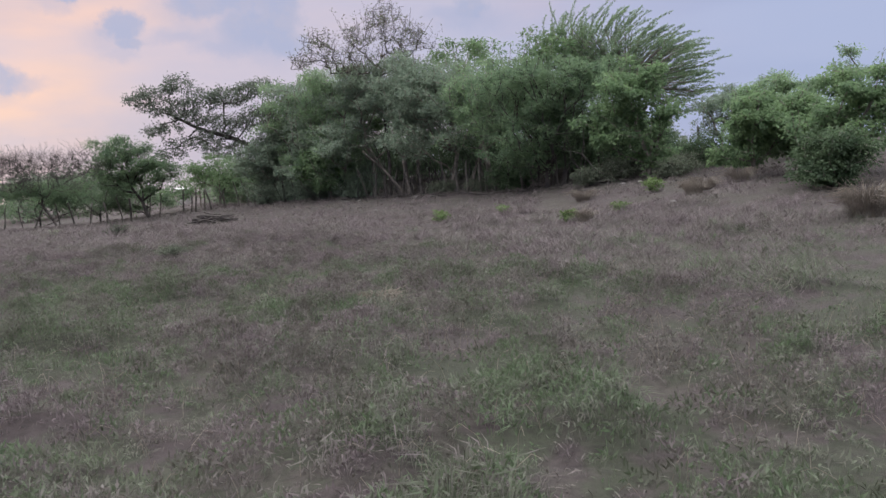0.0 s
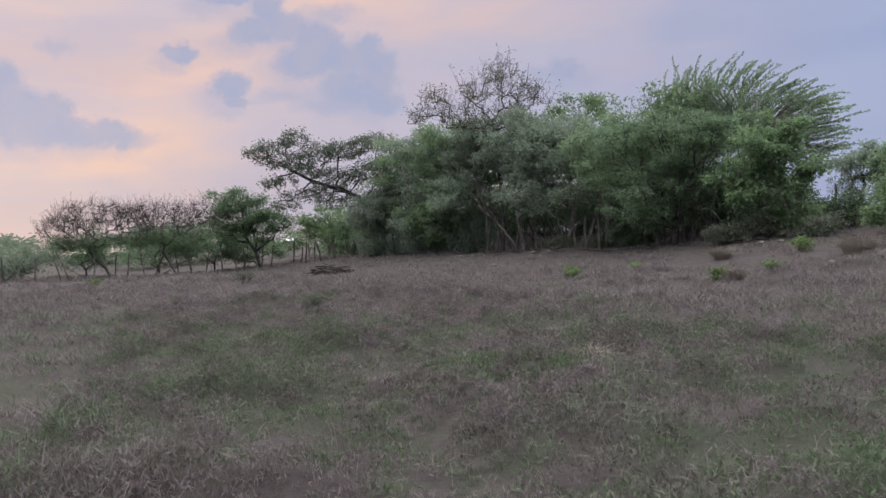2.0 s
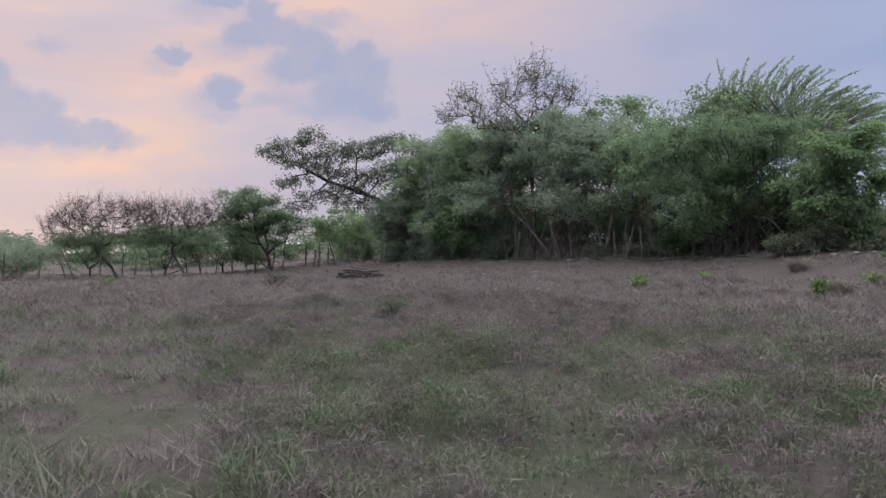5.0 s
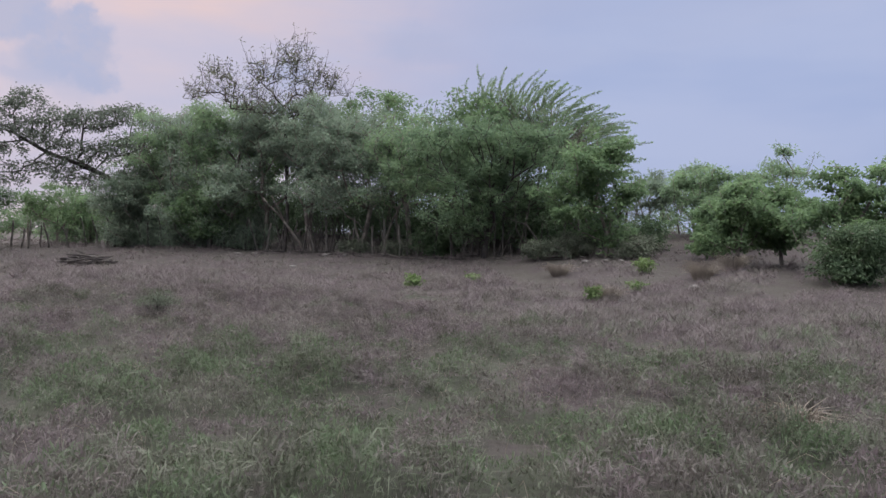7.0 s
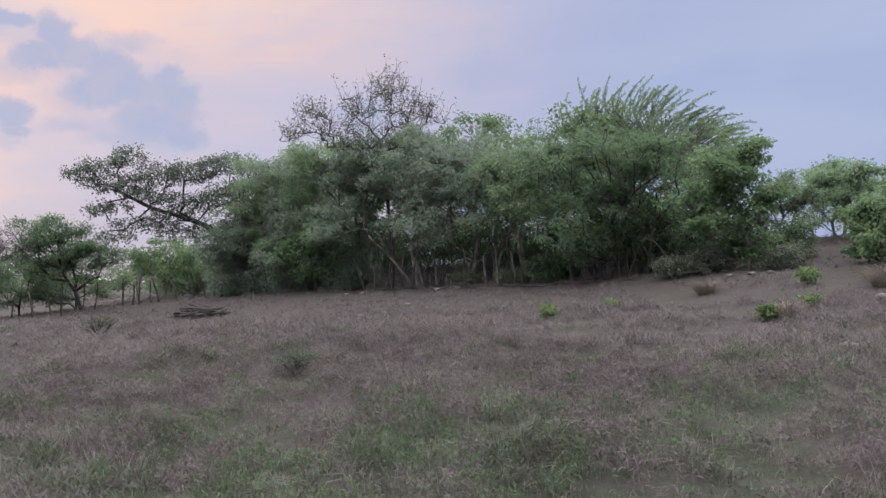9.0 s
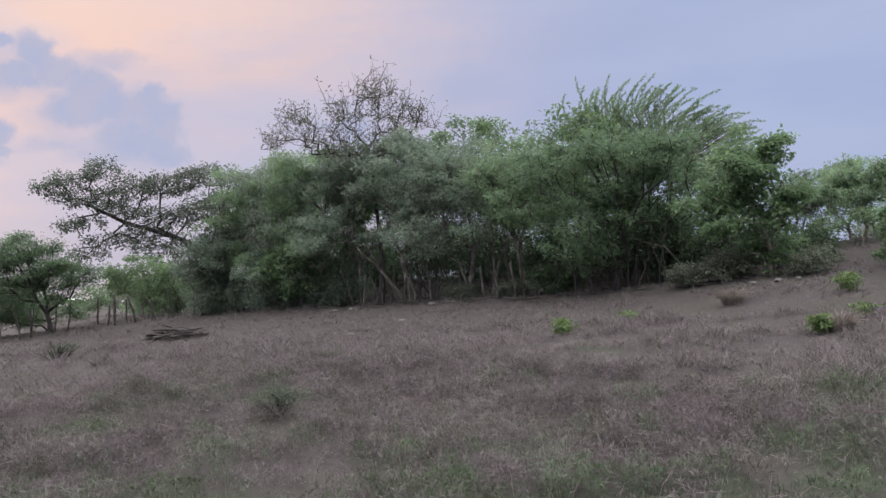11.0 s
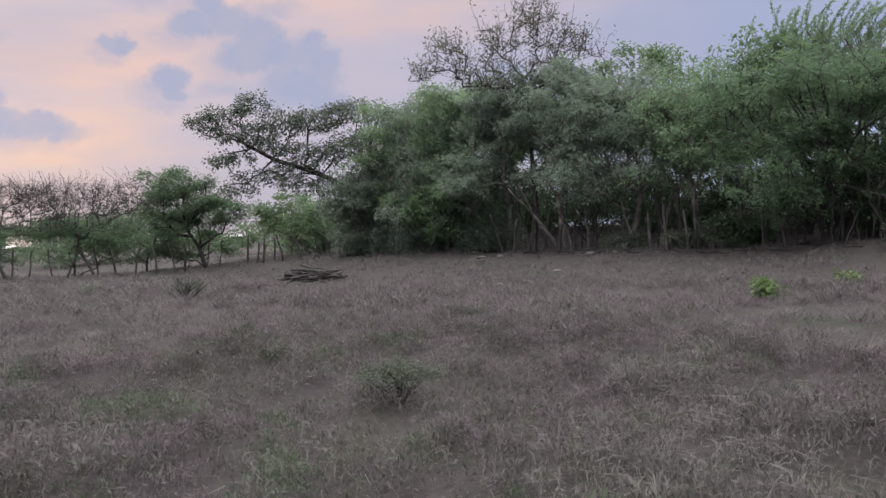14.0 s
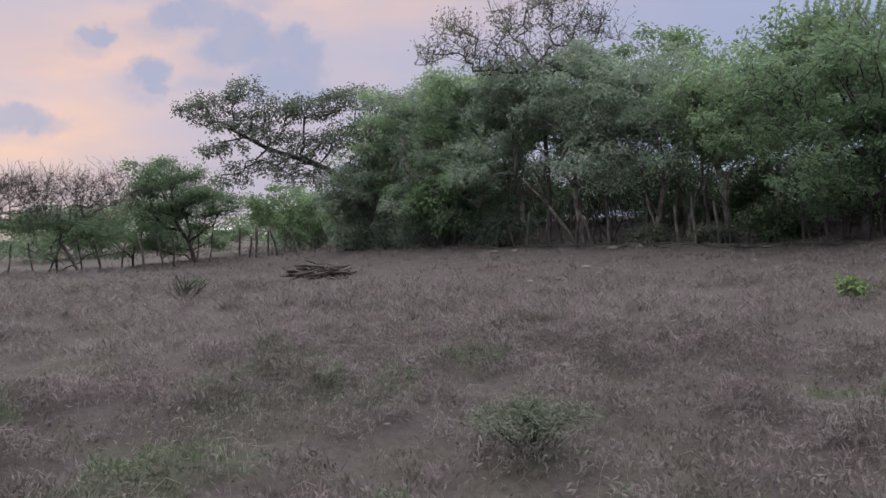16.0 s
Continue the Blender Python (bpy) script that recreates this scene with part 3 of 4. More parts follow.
def plume_tree(x, y, seed, label):
    """A tree whose long whip branches sweep up and to one side, clad in short leaflets."""
    rng = np.random.default_rng(seed)
    ob = thing("plume_tree", x, y, label, "tree", sink=0.75)
    a, b, ra, rb, at, way = [], [], [], [], [], []
    stem = [np.array(p, float) for p in ((0, 0, 0), (0.1, 0, 1.6), (0.2, 0, 3.2), (0.1, 0, 4.6))]
    for p, q, r in zip(stem, stem[1:], (0.17, 0.15, 0.12)):
        a.append(p), b.append(q), ra.append(r), rb.append(r * 0.85)
    for i in range(420):
        f = rng.uniform(-1, 1)
        p = np.array([f * 4.0 - 0.3 + rng.normal(0, 0.3), rng.normal(0, 0.8), rng.uniform(4.0, 7.7) - 1.3 * max(f, 0) - 0.4 * max(-f, 0)])
        a.append(stem[3]), b.append(p), ra.append(0.03), rb.append(0.018)
        d = np.array([0.35 + 0.75 * f + rng.normal(0, 0.16), rng.normal(0, 0.3), 0.95 - 0.65 * max(f, 0)])
        d /= np.linalg.norm(d)
        n, step = int(rng.integers(5, 9)), rng.uniform(0.18, 0.27)
        for k in range(n):
            d = d + np.array([0.10, 0, -0.035]) + rng.normal(0, 0.05, 3)
            d /= np.linalg.norm(d)
            q = p + d * step
            w = 0.011 * (1 - k / (n + 1)) + 0.004
            a.append(p), b.append(q), ra.append(w), rb.append(w * 0.8)
            m = 15
            s = rng.uniform(0, 1, (m, 1))
            at.append(p + (q - p) * s + rng.normal(0, 0.022, (m, 3)))
            way.append(d * 0.9 + rng.normal(0, 0.6, (m, 3)))
            p = q
    core = in_puffs([(-0.6, 0, 6.6, 2.6, 1.2, 0.9), (0.2, 0, 5.6, 3.6, 1.4, 1.5), (2.4, 0, 4.8, 2.4, 1.2, 1.2), (-1.6, 0, 5.4, 2.2, 1.2, 1.3)], 420, rng, 40, 0.7)
    core = np.repeat(core, 22, axis=0) + rng.normal(0, 0.2, (420 * 22, 3))
    at.append(core), way.append(rng.normal(0, 1, core.shape) + np.array([0.4, 0, 0.2]))
    part("trunk", tubes("trunk", a, b, ra, rb, BARK), ob)
    part("crown", leaves("crown", np.concatenate(at), np.concatenate(way), 0.12, 0.045, LEAF_FEATHER, rng), ob)
    return ob


plume_tree(8.6, 44.8, 80, "tall tree with sweeping plume-like whip branches above its neighbours")

# leaning pale stems at the foot of the trees


def crooked_stem(name, x, y, h, lean, r, seed, label, forks=1):
    rng = np.random.default_rng(seed)
    ob = thing(name, x, y, label, "young tree", "bare stems under the trees")

    def grow(what, p, d, length, r0):
        n = max(3, int(length / 0.35))
        pts, rad = [p], [r0]
        for k in range(n):
            d = d + rng.normal(0, 0.12, 3)
            d[2] = max(d[2], 0.3)
            d /= np.linalg.norm(d)
            pts.append(pts[-1] + d * length / n)
            rad.append(rad[-1] * (1 - 0.5 / n))
        # thin stems take the dark bark, which puts the canopy's shade into their colour
        part(what, chain(what, pts, rad, BARK if r > 0.08 else BARK_DARK), ob)
        return pts[-1], d, rad[-1]
    p, d, r1 = grow("stem", np.zeros(3), np.array([lean, rng.normal(0, 0.1), 1.0]), h * 0.55, r)
    for k in range(forks):
        grow("branch", p, d + rng.normal(0, 0.35, 3), h * 0.45, r1 * 0.85)
    return ob


crooked_stem("leaning_tree", -0.1, 44.0, 4.2, 0.35, 0.10, 90, "pale forked stem leaning under the canopy", 2)
crooked_stem("leaning_tree", 0.7, 43.6, 3.8, -0.30, 0.09, 91, "pale forked stem leaning under the canopy", 2)
crooked_stem("leaning_tree", -3.9, 46.3, 3.6, -0.35, 0.10, 92, "pale forked stem leaning under the canopy", 2)
rs = np.random.default_rng(5)
for i in range(80):
    s = rs.uniform(0, 1)
    x = -15.5 + 22.0 * s + rs.normal(0, 0.3)
    y = 41.6 - x + rs.uniform(-0.6, 2.6) + (1.6 if x < -6 else 0.0)
    crooked_stem("bare_sapling", x, y, rs.uniform(1.6, 3.4), rs.normal(0, 0.22), rs.uniform(0.022, 0.05), 100 + i, "thin crooked grey stem under the canopy", int(rs.integers(1, 3)))

# dim undergrowth behind and between the stems; dark leaf colour paints in the canopy's shade
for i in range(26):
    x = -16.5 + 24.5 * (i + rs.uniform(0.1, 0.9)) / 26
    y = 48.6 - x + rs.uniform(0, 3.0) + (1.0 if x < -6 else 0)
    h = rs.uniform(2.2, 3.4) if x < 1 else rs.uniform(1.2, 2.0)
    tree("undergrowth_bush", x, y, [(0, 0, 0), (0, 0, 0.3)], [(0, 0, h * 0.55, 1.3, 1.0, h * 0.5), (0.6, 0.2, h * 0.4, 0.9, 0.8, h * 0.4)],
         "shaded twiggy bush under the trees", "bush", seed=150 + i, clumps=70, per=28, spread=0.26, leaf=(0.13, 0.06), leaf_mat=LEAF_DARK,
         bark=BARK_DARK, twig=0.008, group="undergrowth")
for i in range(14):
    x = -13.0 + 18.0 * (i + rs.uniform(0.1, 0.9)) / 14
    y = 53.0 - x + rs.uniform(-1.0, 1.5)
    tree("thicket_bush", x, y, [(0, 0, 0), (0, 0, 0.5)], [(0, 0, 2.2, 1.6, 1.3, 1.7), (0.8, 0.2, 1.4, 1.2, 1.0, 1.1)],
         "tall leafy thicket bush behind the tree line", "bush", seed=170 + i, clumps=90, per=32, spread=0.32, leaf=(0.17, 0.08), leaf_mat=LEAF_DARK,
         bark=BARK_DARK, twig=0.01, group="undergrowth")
for i in range(16):
    x = -15.5 + 9.5 * (i + rs.uniform(0.1, 0.9)) / 16
    y = 41.4 - x + rs.uniform(0, 0.8) + 0.6
    tree("low_bush", x, y, [(0, 0, 0), (0, 0, 0.3)], [(0, 0, 0.9, 1.0, 0.8, 0.8), (0.4, 0.1, 1.5, 0.8, 0.7, 0.7)],
         "low leafy bush at the foot of the tree line", "bush", seed=190 + i, clumps=60, per=44, spread=0.24, leaf=(0.13, 0.06), leaf_mat=D,
         bark=BARK_DARK, twig=0.008, group="undergrowth")
for i, (x, y, r, h) in enumerate([(4.9, 34.6, 0.7, 0.9), (5.8, 33.9, 0.8, 1.1), (6.6, 34.4, 0.8, 0.9), (7.9, 32.3, 0.6, 0.9), (-1.6, 43.4, 0.8, 0.9), (0.4, 42.0, 0.9, 0.9), (8.6, 33.2, 0.6, 1.0)]):
    tree("grey_shrub", x, y, [(0, 0, 0), (0, 0, 0.15)], [(0, 0, h * 0.5, r, r * 0.8, h * 0.5)], "grey-green twiggy shrub at the foot of the trees", "shrub",
         seed=230 + i, clumps=80, per=30, spread=0.16, leaf=(0.10, 0.045), leaf_mat=LEAF_SAGE, twig=0.007, group="undergrowth")

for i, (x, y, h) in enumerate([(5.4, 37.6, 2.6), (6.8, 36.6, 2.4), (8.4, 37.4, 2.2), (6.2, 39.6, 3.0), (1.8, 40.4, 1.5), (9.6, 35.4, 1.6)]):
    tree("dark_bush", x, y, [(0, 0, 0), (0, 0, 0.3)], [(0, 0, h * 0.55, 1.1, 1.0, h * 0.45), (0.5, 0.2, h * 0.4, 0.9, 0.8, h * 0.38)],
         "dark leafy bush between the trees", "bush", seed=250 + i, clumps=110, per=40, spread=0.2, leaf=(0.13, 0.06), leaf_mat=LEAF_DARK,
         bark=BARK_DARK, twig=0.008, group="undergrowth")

# ---------------------------------------------------------------- far end of the field: fence and scattered trees
tree("umbrella_thorn", -32.7, 52.7, [(0, 0, 0), (-0.4, 0, 0.8), (-1.2, -0.1, 1.6), (-1.5, -0.1, 2.1)],
     [(-0.8, 0, 4.3, 3.8, 2.0, 1.0), (-3.0, -0.6, 3.6, 2.2, 1.6, 0.7), (1.8, 0.4, 4.0, 2.0, 1.6, 1.0), (-0.8, 0, 2.7, 4.0, 1.8, 0.35), (-2.6, 0, 2.4, 2.6, 1.4, 0.3)],
     "low flat-topped thorn tree, bare twigs over a green layer", seed=300, clumps=520, per=56, spread=0.26, leaf=(0.13, 0.05), leaf_mat=LEAF_DEEP,
     bark=BARK_DARK, twig=0.0105, thrift=0.10, spikes=4, leafy=3.15, layer=0.2)
for i, (x, y, h) in enumerate([(-29.5, 62.5, 4.8), (-33.0, 60.0, 4.4), (-37.0, 56.5, 3.8), (-18.5, 72.0, 4.4), (-42.0, 54.0, 3.4), (-26.5, 64.5, 3.6)]):
    tree("hedge_tree", x, y, [(0, 0, 0), (0, 0, 0.7)], [(0, 0, h * 0.6, 2.8, 2.0, h * 0.38), (1.8, 0, h * 0.5, 1.8, 1.6, h * 0.35), (-1.8, 0, h * 0.5, 1.8, 1.6, h * 0.35)],
         "grey-green scrub tree beyond the fence", "tree", seed=310 + i, clumps=180, per=40, spread=0.3, leaf=(0.18, 0.07), leaf_mat=LEAF_DEEP, bark=BARK_DARK, puffs=26, puff=0.9, group="scrub beyond the fence")
tree("leaning_thorn_tree", -28.5, 54.1, [(0, 0, 0), (-0.5, 0, 0.9), (-1.0, 0, 1.7), (-0.9, 0, 2.2)],
     [(-0.8, 0, 4.2, 2.7, 1.8, 1.1), (1.4, 0.3, 4.0, 1.8, 1.5, 1.2), (-0.2, 0, 2.6, 2.7, 1.5, 0.4), (-2.2, 0, 2.7, 1.8, 1.2, 0.35)],
     "small thorn tree with leaning trunk and twiggy grey-green crown", seed=302, clumps=420, per=44, spread=0.24, spikes=3, leaf=(0.13, 0.05), leaf_mat=LEAF_DEEP,
     bark=BARK_DARK, twig=0.0095, thrift=0.12, leafy=3.3, layer=0.2)
tree("round_green_tree", -24.4, 59.6, [(0, 0, 0), (-0.2, 0, 0.6), (-0.4, 0, 1.4)],
     [(-1.2, 0, 4.4, 3.0, 2.0, 1.3), (-2.6, 0, 5.4, 1.5, 1.2, 0.8), (-0.8, 0, 5.6, 1.4, 1.2, 0.8), (1.2, 0, 3.6, 2.0, 1.6, 1.1), (-3.4, 0.2, 3.6, 2.2, 1.5, 1.2), (-1.0, 0, 2.5, 3.0, 1.4, 0.7)],
     "rounded green feathery tree with low dark stems by the fence", seed=303, clumps=620, per=40, spread=0.22, leaf=(0.15, 0.065), leaf_mat=LEAF_DEEP, puffs=54, puff=0.8,
     bark=BARK_DARK, twig=0.012, thrift=0.3)
tree("light_green_bush", -20.3, 64.0, [(0, 0, 0), (0, 0, 0.8)], [(0, 0, 3.0, 2.6, 1.6, 1.2), (1.8, -0.5, 2.7, 1.6, 1.4, 1.1), (-1.6, 0.4, 2.6, 1.4, 1.2, 0.9)],
     "light green leafy bush behind the fence", "bush", seed=304, clumps=190, per=30, puffs=26, puff=0.7, spread=0.22, leaf=(0.17, 0.10), leaf_mat=B)
tree("light_green_bush", -23.6, 69.0, [(0, 0, 0), (0, 0, 0.8)], [(0, 0, 2.0, 2.4, 1.4, 1.1), (1.8, -0.4, 2.4, 1.6, 1.2, 1.0), (-1.8, 0.3, 1.5, 1.4, 1.2, 0.8)],
     "light green leafy bush behind the fence", "bush", seed=306, clumps=150, per=26, puffs=22, puff=0.7, spread=0.22, leaf=(0.17, 0.10), leaf_mat=B)
tree("edge_bush", -38.5, 50.5, [(0, 0, 0), (0, 0, 0.6)], [(0, 0, 2.0, 3.2, 1.6, 1.1), (-2.5, -1, 1.9, 2.0, 1.4, 1.0)],
     "dark green thorn bush behind the fence", "bush", seed=305, clumps=150, per=44, spread=0.3, leaf=(0.16, 0.06), leaf_mat=D)


def fence(path, label, step, seed, h=(1.5, 2.0)):
    """Crooked stakes set along a line."""
    rng = np.random.default_rng(seed)
    ob = thing("stake_fence", path[0][0], path[0][1], label, "fence", sink=0.0)
    ox, oy, oz = ob.location
    for (x0, y0), (x1, y1) in zip(path, path[1:]):
        n = int(math.hypot(x1 - x0, y1 - y0) / step)
        for k in range(n):
            f = (k + rng.uniform(-0.25, 0.25)) / n
            x, y = x0 + (x1 - x0) * f + rng.normal(0, 0.1), y0 + (y1 - y0) * f + rng.normal(0, 0.1)
            hh, r = rng.uniform(*h), rng.uniform(0.045, 0.075)
            p = np.array([x - ox, y - oy, ground_z(x, y) - oz - 0.1])
            d = np.array([rng.normal(0, 0.13), rng.normal(0, 0.08), 1.0])
            pts, rad = [p], [r]
            for s in range(4):
                d = d + rng.normal(0, 0.09, 3) * np.array([1, 1, 0])
                pts.append(pts[-1] + d * (hh + 0.1) / 4)
                rad.append(rad[-1] * 0.93)
            part("post", chain("post", pts, rad, POST_WOOD), ob)
    return ob


fence([(-44.0, 40.5), (-36.0, 47.6), (-30.0, 54.4), (-23.0, 61.4)], "old fence of crooked grey wooden stakes along the field", 1.05, 400)
fence([(-22.6, 61.8), (-15.0, 57.2), (-4.0, 45.7), (3.0, 38.9), (8.5, 34.8)], "crooked wooden stakes standing among the trees", 0.85, 401, (1.2, 1.9))
fence([(9.0, 38.5), (14.7, 44.7), (24.0, 47.0)], "wooden posts of a field fence beyond the gap", 2.2, 402, (1.2, 1.5))

# ---------------------------------------------------------------- other end: small trees and bushes
RIGHT = [
    ("broadleaf_bush", 9.7, 28.2, 3.0, 1.15, B, 81, "leafy young tree with clustered bright leaves"),
    ("broadleaf_bush", 10.8, 31.4, 2.2, 0.8, B, 82, "slim leafy young tree by the gap"),
    ("broadleaf_bush", 11.6, 28.6, 2.7, 1.1, B, 83, "leafy young tree with clustered bright leaves"),
    ("broadleaf_tree", 12.0, 25.9, 3.4, 1.6, B, 84, "taller leafy tree with bright round leaf clusters"),
    ("broadleaf_tree", 14.4, 24.6, 3.6, 1.8, B, 85, "taller leafy tree with bright round leaf clusters"),
    ("scrub_tree", 13.4, 33.5, 2.6, 1.4, F, 86, "feathery scrub tree beyond the gap"),
    ("scrub_tree", 17.0, 36.5, 4.0, 2.0, F, 87, "feathery scrub tree beyond the gap"),
    ("scrub_tree", 12.6, 41.0, 3.0, 1.6, D, 88, "dull green scrub tree beyond the gap"),
    ("scrub_tree", 13.6, 38.0, 3.2, 1.6, F, 93, "feathery scrub tree beyond the gap"),
    ("scrub_tree", 15.4, 41.5, 3.8, 1.8, F, 94, "feathery scrub tree beyond the gap"),
    ("scrub_tree", 17.5, 29.0, 4.0, 2.2, F, 89, "feathery scrub tree beyond the gap"),
]
for name, x, y, h, r, mat, seed, label in RIGHT:
    rs = np.random.default_rng(seed)
    tree(name, x, y, [(0, 0, 0), (rs.uniform(-.2, .2), 0, h * 0.2), (rs.uniform(-.3, .3), 0, h * 0.35)],
         [(0.1, 0, h * 0.7, r, r * 0.9, h * 0.26), (-0.5 * r, 0, h * 0.45, r * 0.8, r * 0.8, h * 0.25), (0.6 * r, 0.2, h * 0.5, r * 0.7, r * 0.7, h * 0.28), (0.1, 0, h * 0.9, r * 0.6, r * 0.5, h * 0.2)],
         label, "tree", seed=seed, clumps=200, per=30, spread=0.15, puffs=24, puff=0.45, leaf=(0.13, 0.10) if mat is B else (0.16, 0.06), leaf_mat=mat, twig=0.011, group="small trees by the gap")
tree("dark_round_bush", 10.2, 23.2, [(0, 0, 0), (0, 0, 0.2)], [(0, 0, 0.85, 1.25, 1.0, 0.75), (-0.5, -0.2, 0.55, 0.9, 0.8, 0.5), (0.4, 0, 1.3, 0.9, 0.8, 0.5)],
     "dense dark green bush reaching to the ground", "bush", seed=320, clumps=260, per=46, spread=0.15, puffs=34, puff=0.4, leaf=(0.11, 0.05), leaf_mat=LEAF_DARK, twig=0.007)

# far scrub all round the horizon
rs = np.random.default_rng(77)
far_specs = []
for i in range(75):
    a = radians(rs.uniform(-75, 75))
    d = rs.uniform(85, 170)
    far_specs.append((d * math.sin(a), d * math.cos(a), rs.uniform(3.0, 5.5)))
kinds = []
for k in range(5):
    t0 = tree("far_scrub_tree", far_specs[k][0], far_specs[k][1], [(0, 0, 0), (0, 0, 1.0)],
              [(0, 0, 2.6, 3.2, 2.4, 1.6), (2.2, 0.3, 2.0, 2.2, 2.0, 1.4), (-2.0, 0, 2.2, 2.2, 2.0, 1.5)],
              "grey-green scrub tree far across the plain, haze tinted into its leaves", "tree", seed=500 + k, clumps=46, per=16, spread=0.6, leaf=(0.5, 0.26),
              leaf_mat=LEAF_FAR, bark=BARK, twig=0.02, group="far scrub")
    kinds.append(t0)
for k, (x, y, h) in enumerate(far_specs[5:]):
    s = h / 4.2
    c = copy_thing(kinds[k % 5], pose(x, y, ground_z(x, y) - 0.1, 0, 0, rs.uniform(0, 360)))
    c.scale = (s * 1.3, s * 1.3, s)


def shed(x, y, w, turn, label):
    """Low shed with a pale sheet roof."""
    ob = thing("shed", x, y, label, "shed")
    ob.rotation_euler = (0, 0, turn)
    bm = bmesh.new()
    for cx, cy, sx, sy in ((0, -1.4, w, 0.15), (0, 1.4, w, 0.15), (-w / 2, 0, 0.15, 2.95), (w / 2, 0, 0.15, 2.95)):
        bmesh.ops.create_cube(bm, size=1, matrix=Matrix.Translation((cx, cy, 1.0)) @ Matrix.Diagonal((sx, sy, 2.0, 1)))
    me = bpy.data.meshes.new("wall")
    bm.to_mesh(me), bm.free()
    me.materials.append(SHED_WALL)
    part("wall", me, ob)
    bm = bmesh.new()
    bmesh.ops.create_cube(bm, size=1, matrix=pose(0, 0, 2.12, 3, 0, 0) @ Matrix.Diagonal((w + 0.6, 3.8, 0.07, 1)))
    me = bpy.data.meshes.new("roof")
    bm.to_mesh(me), bm.free()
    me.materials.append(ROOF_WHITE)
    part("roof", me, ob, "white sheet roof")
    return ob


shed(-39.8, 110.0, 1.6, 0.3, "small far shed with white sheet roof")
shed(-60.5, 93.8, 3.4, 0.5, "small far shed with white sheet roof behind bushes")

# ---------------------------------------------------------------- small things in the field


def stick_pile(x, y):
    rng = np.random.default_rng(601)
    ob = thing("stick_pile", x, y, "heap of dry cut branches lying on the grass", "branch pile")
    for i in range(46):
        c = np.array([rng.uniform(-0.85, 0.85), rng.normal(0, 0.28), 0.0])
        c[2] = 0.08 + rng.uniform(0, 0.42) * (1 - 0.6 * abs(c[0]))
        d = np.array([rng.normal(0.9, 0.3), rng.normal(0, 0.45), rng.normal(0.02, 0.14)])
        d /= np.linalg.norm(d)
        L, r = rng.uniform(0.35, 1.1), rng.uniform(0.02, 0.055)
        p = [c + d * L * f + rng.normal(0, 0.025, 3) for f in (-0.5, -0.15, 0.2, 0.5)]
        for q in p:
            q[2] = max(q[2], 0.03)
        part("branch", tubes("branch", p[:-1], p[1:], [r, r * .9, r * .8], [r * .9, r * .8, r * .6], BARK_DARK, 6), ob)
    for i in range(5):
        p = np.array([-0.8 + rng.uniform(-0.1, 0.35), rng.normal(0, 0.1), 0.05])
        q = p + np.array([rng.normal(0, 0.08), 0, rng.uniform(0.25, 0.42)])
        part("branch", tubes("branch", [p], [q], [0.02], [0.012], BARK_DARK, 5), ob)
    return ob


stick_pile(-12.7, 38.9)


def twig_bush(name, x, y, r, h, label, mat, seed, clumps=70, per=14, leaf=(0.045, 0.02), twig=0.004, category="shrub"):
    rng = np.random.default_rng(seed)
    return tree(name, x, y, [(0, 0, 0), (0, 0, 0.05)], [(0, 0, h * 0.55, r, r * 0.9, h * 0.45), (rng.uniform(-.2, .2) * r, 0, h * 0.5, r * 0.7, r * 0.7, h * 0.5)],
                label, category, seed=seed, clumps=clumps, per=per, spread=0.05, leaf=leaf, leaf_mat=mat, twig=twig, thrift=0.8, droop=0.3, bark=BARK_DARK)


twig_bush("grey_green_shrub", -7.17, 18.75, 0.46, 0.40, "low grey-green shrub with dry grass at its foot", LEAF_SAGE, 610, 320, 26, (0.035, 0.013), 0.0022)
twig_bush("dead_shrub", -14.25, 31.4, 0.62, 0.7, "dead grey twiggy shrub in the dry grass", LEAF_DARK, 611, 120, 4, (0.06, 0.02), 0.008)
twig_bush("dead_shrub", -18.0, 33.6, 0.35, 0.4, "small dead shrub in the dry grass", LEAF_BARE, 612, 40, 10, (0.06, 0.03), 0.005)


def sapling(x, y, r, h, seed, label="low bright green sapling in the dry grass"):
    return tree("sapling", x, y, [(0, 0, 0), (0, 0, 0.06)], [(0, 0, h * 0.6, r, r, h * 0.4)], label, "plant", seed=seed, clumps=34, per=22, spread=0.06,
                leaf=(0.09, 0.055), leaf_mat=LEAF_LIME, twig=0.004, thrift=0.9, droop=0.1, group="saplings in the field")


sapling(-1.2, 28.0, 0.30, 0.42, 620)
sapling(1.1, 29.4, 0.40, 0.33, 621)
sapling(4.4, 24.5, 0.24, 0.35, 622)
sapling(2.75, 23.4, 0.22, 0.4, 623)
sapling(6.1, 27.6, 0.34, 0.55, 624)
sapling(-24.2, 37.0, 0.40, 0.4, 625)


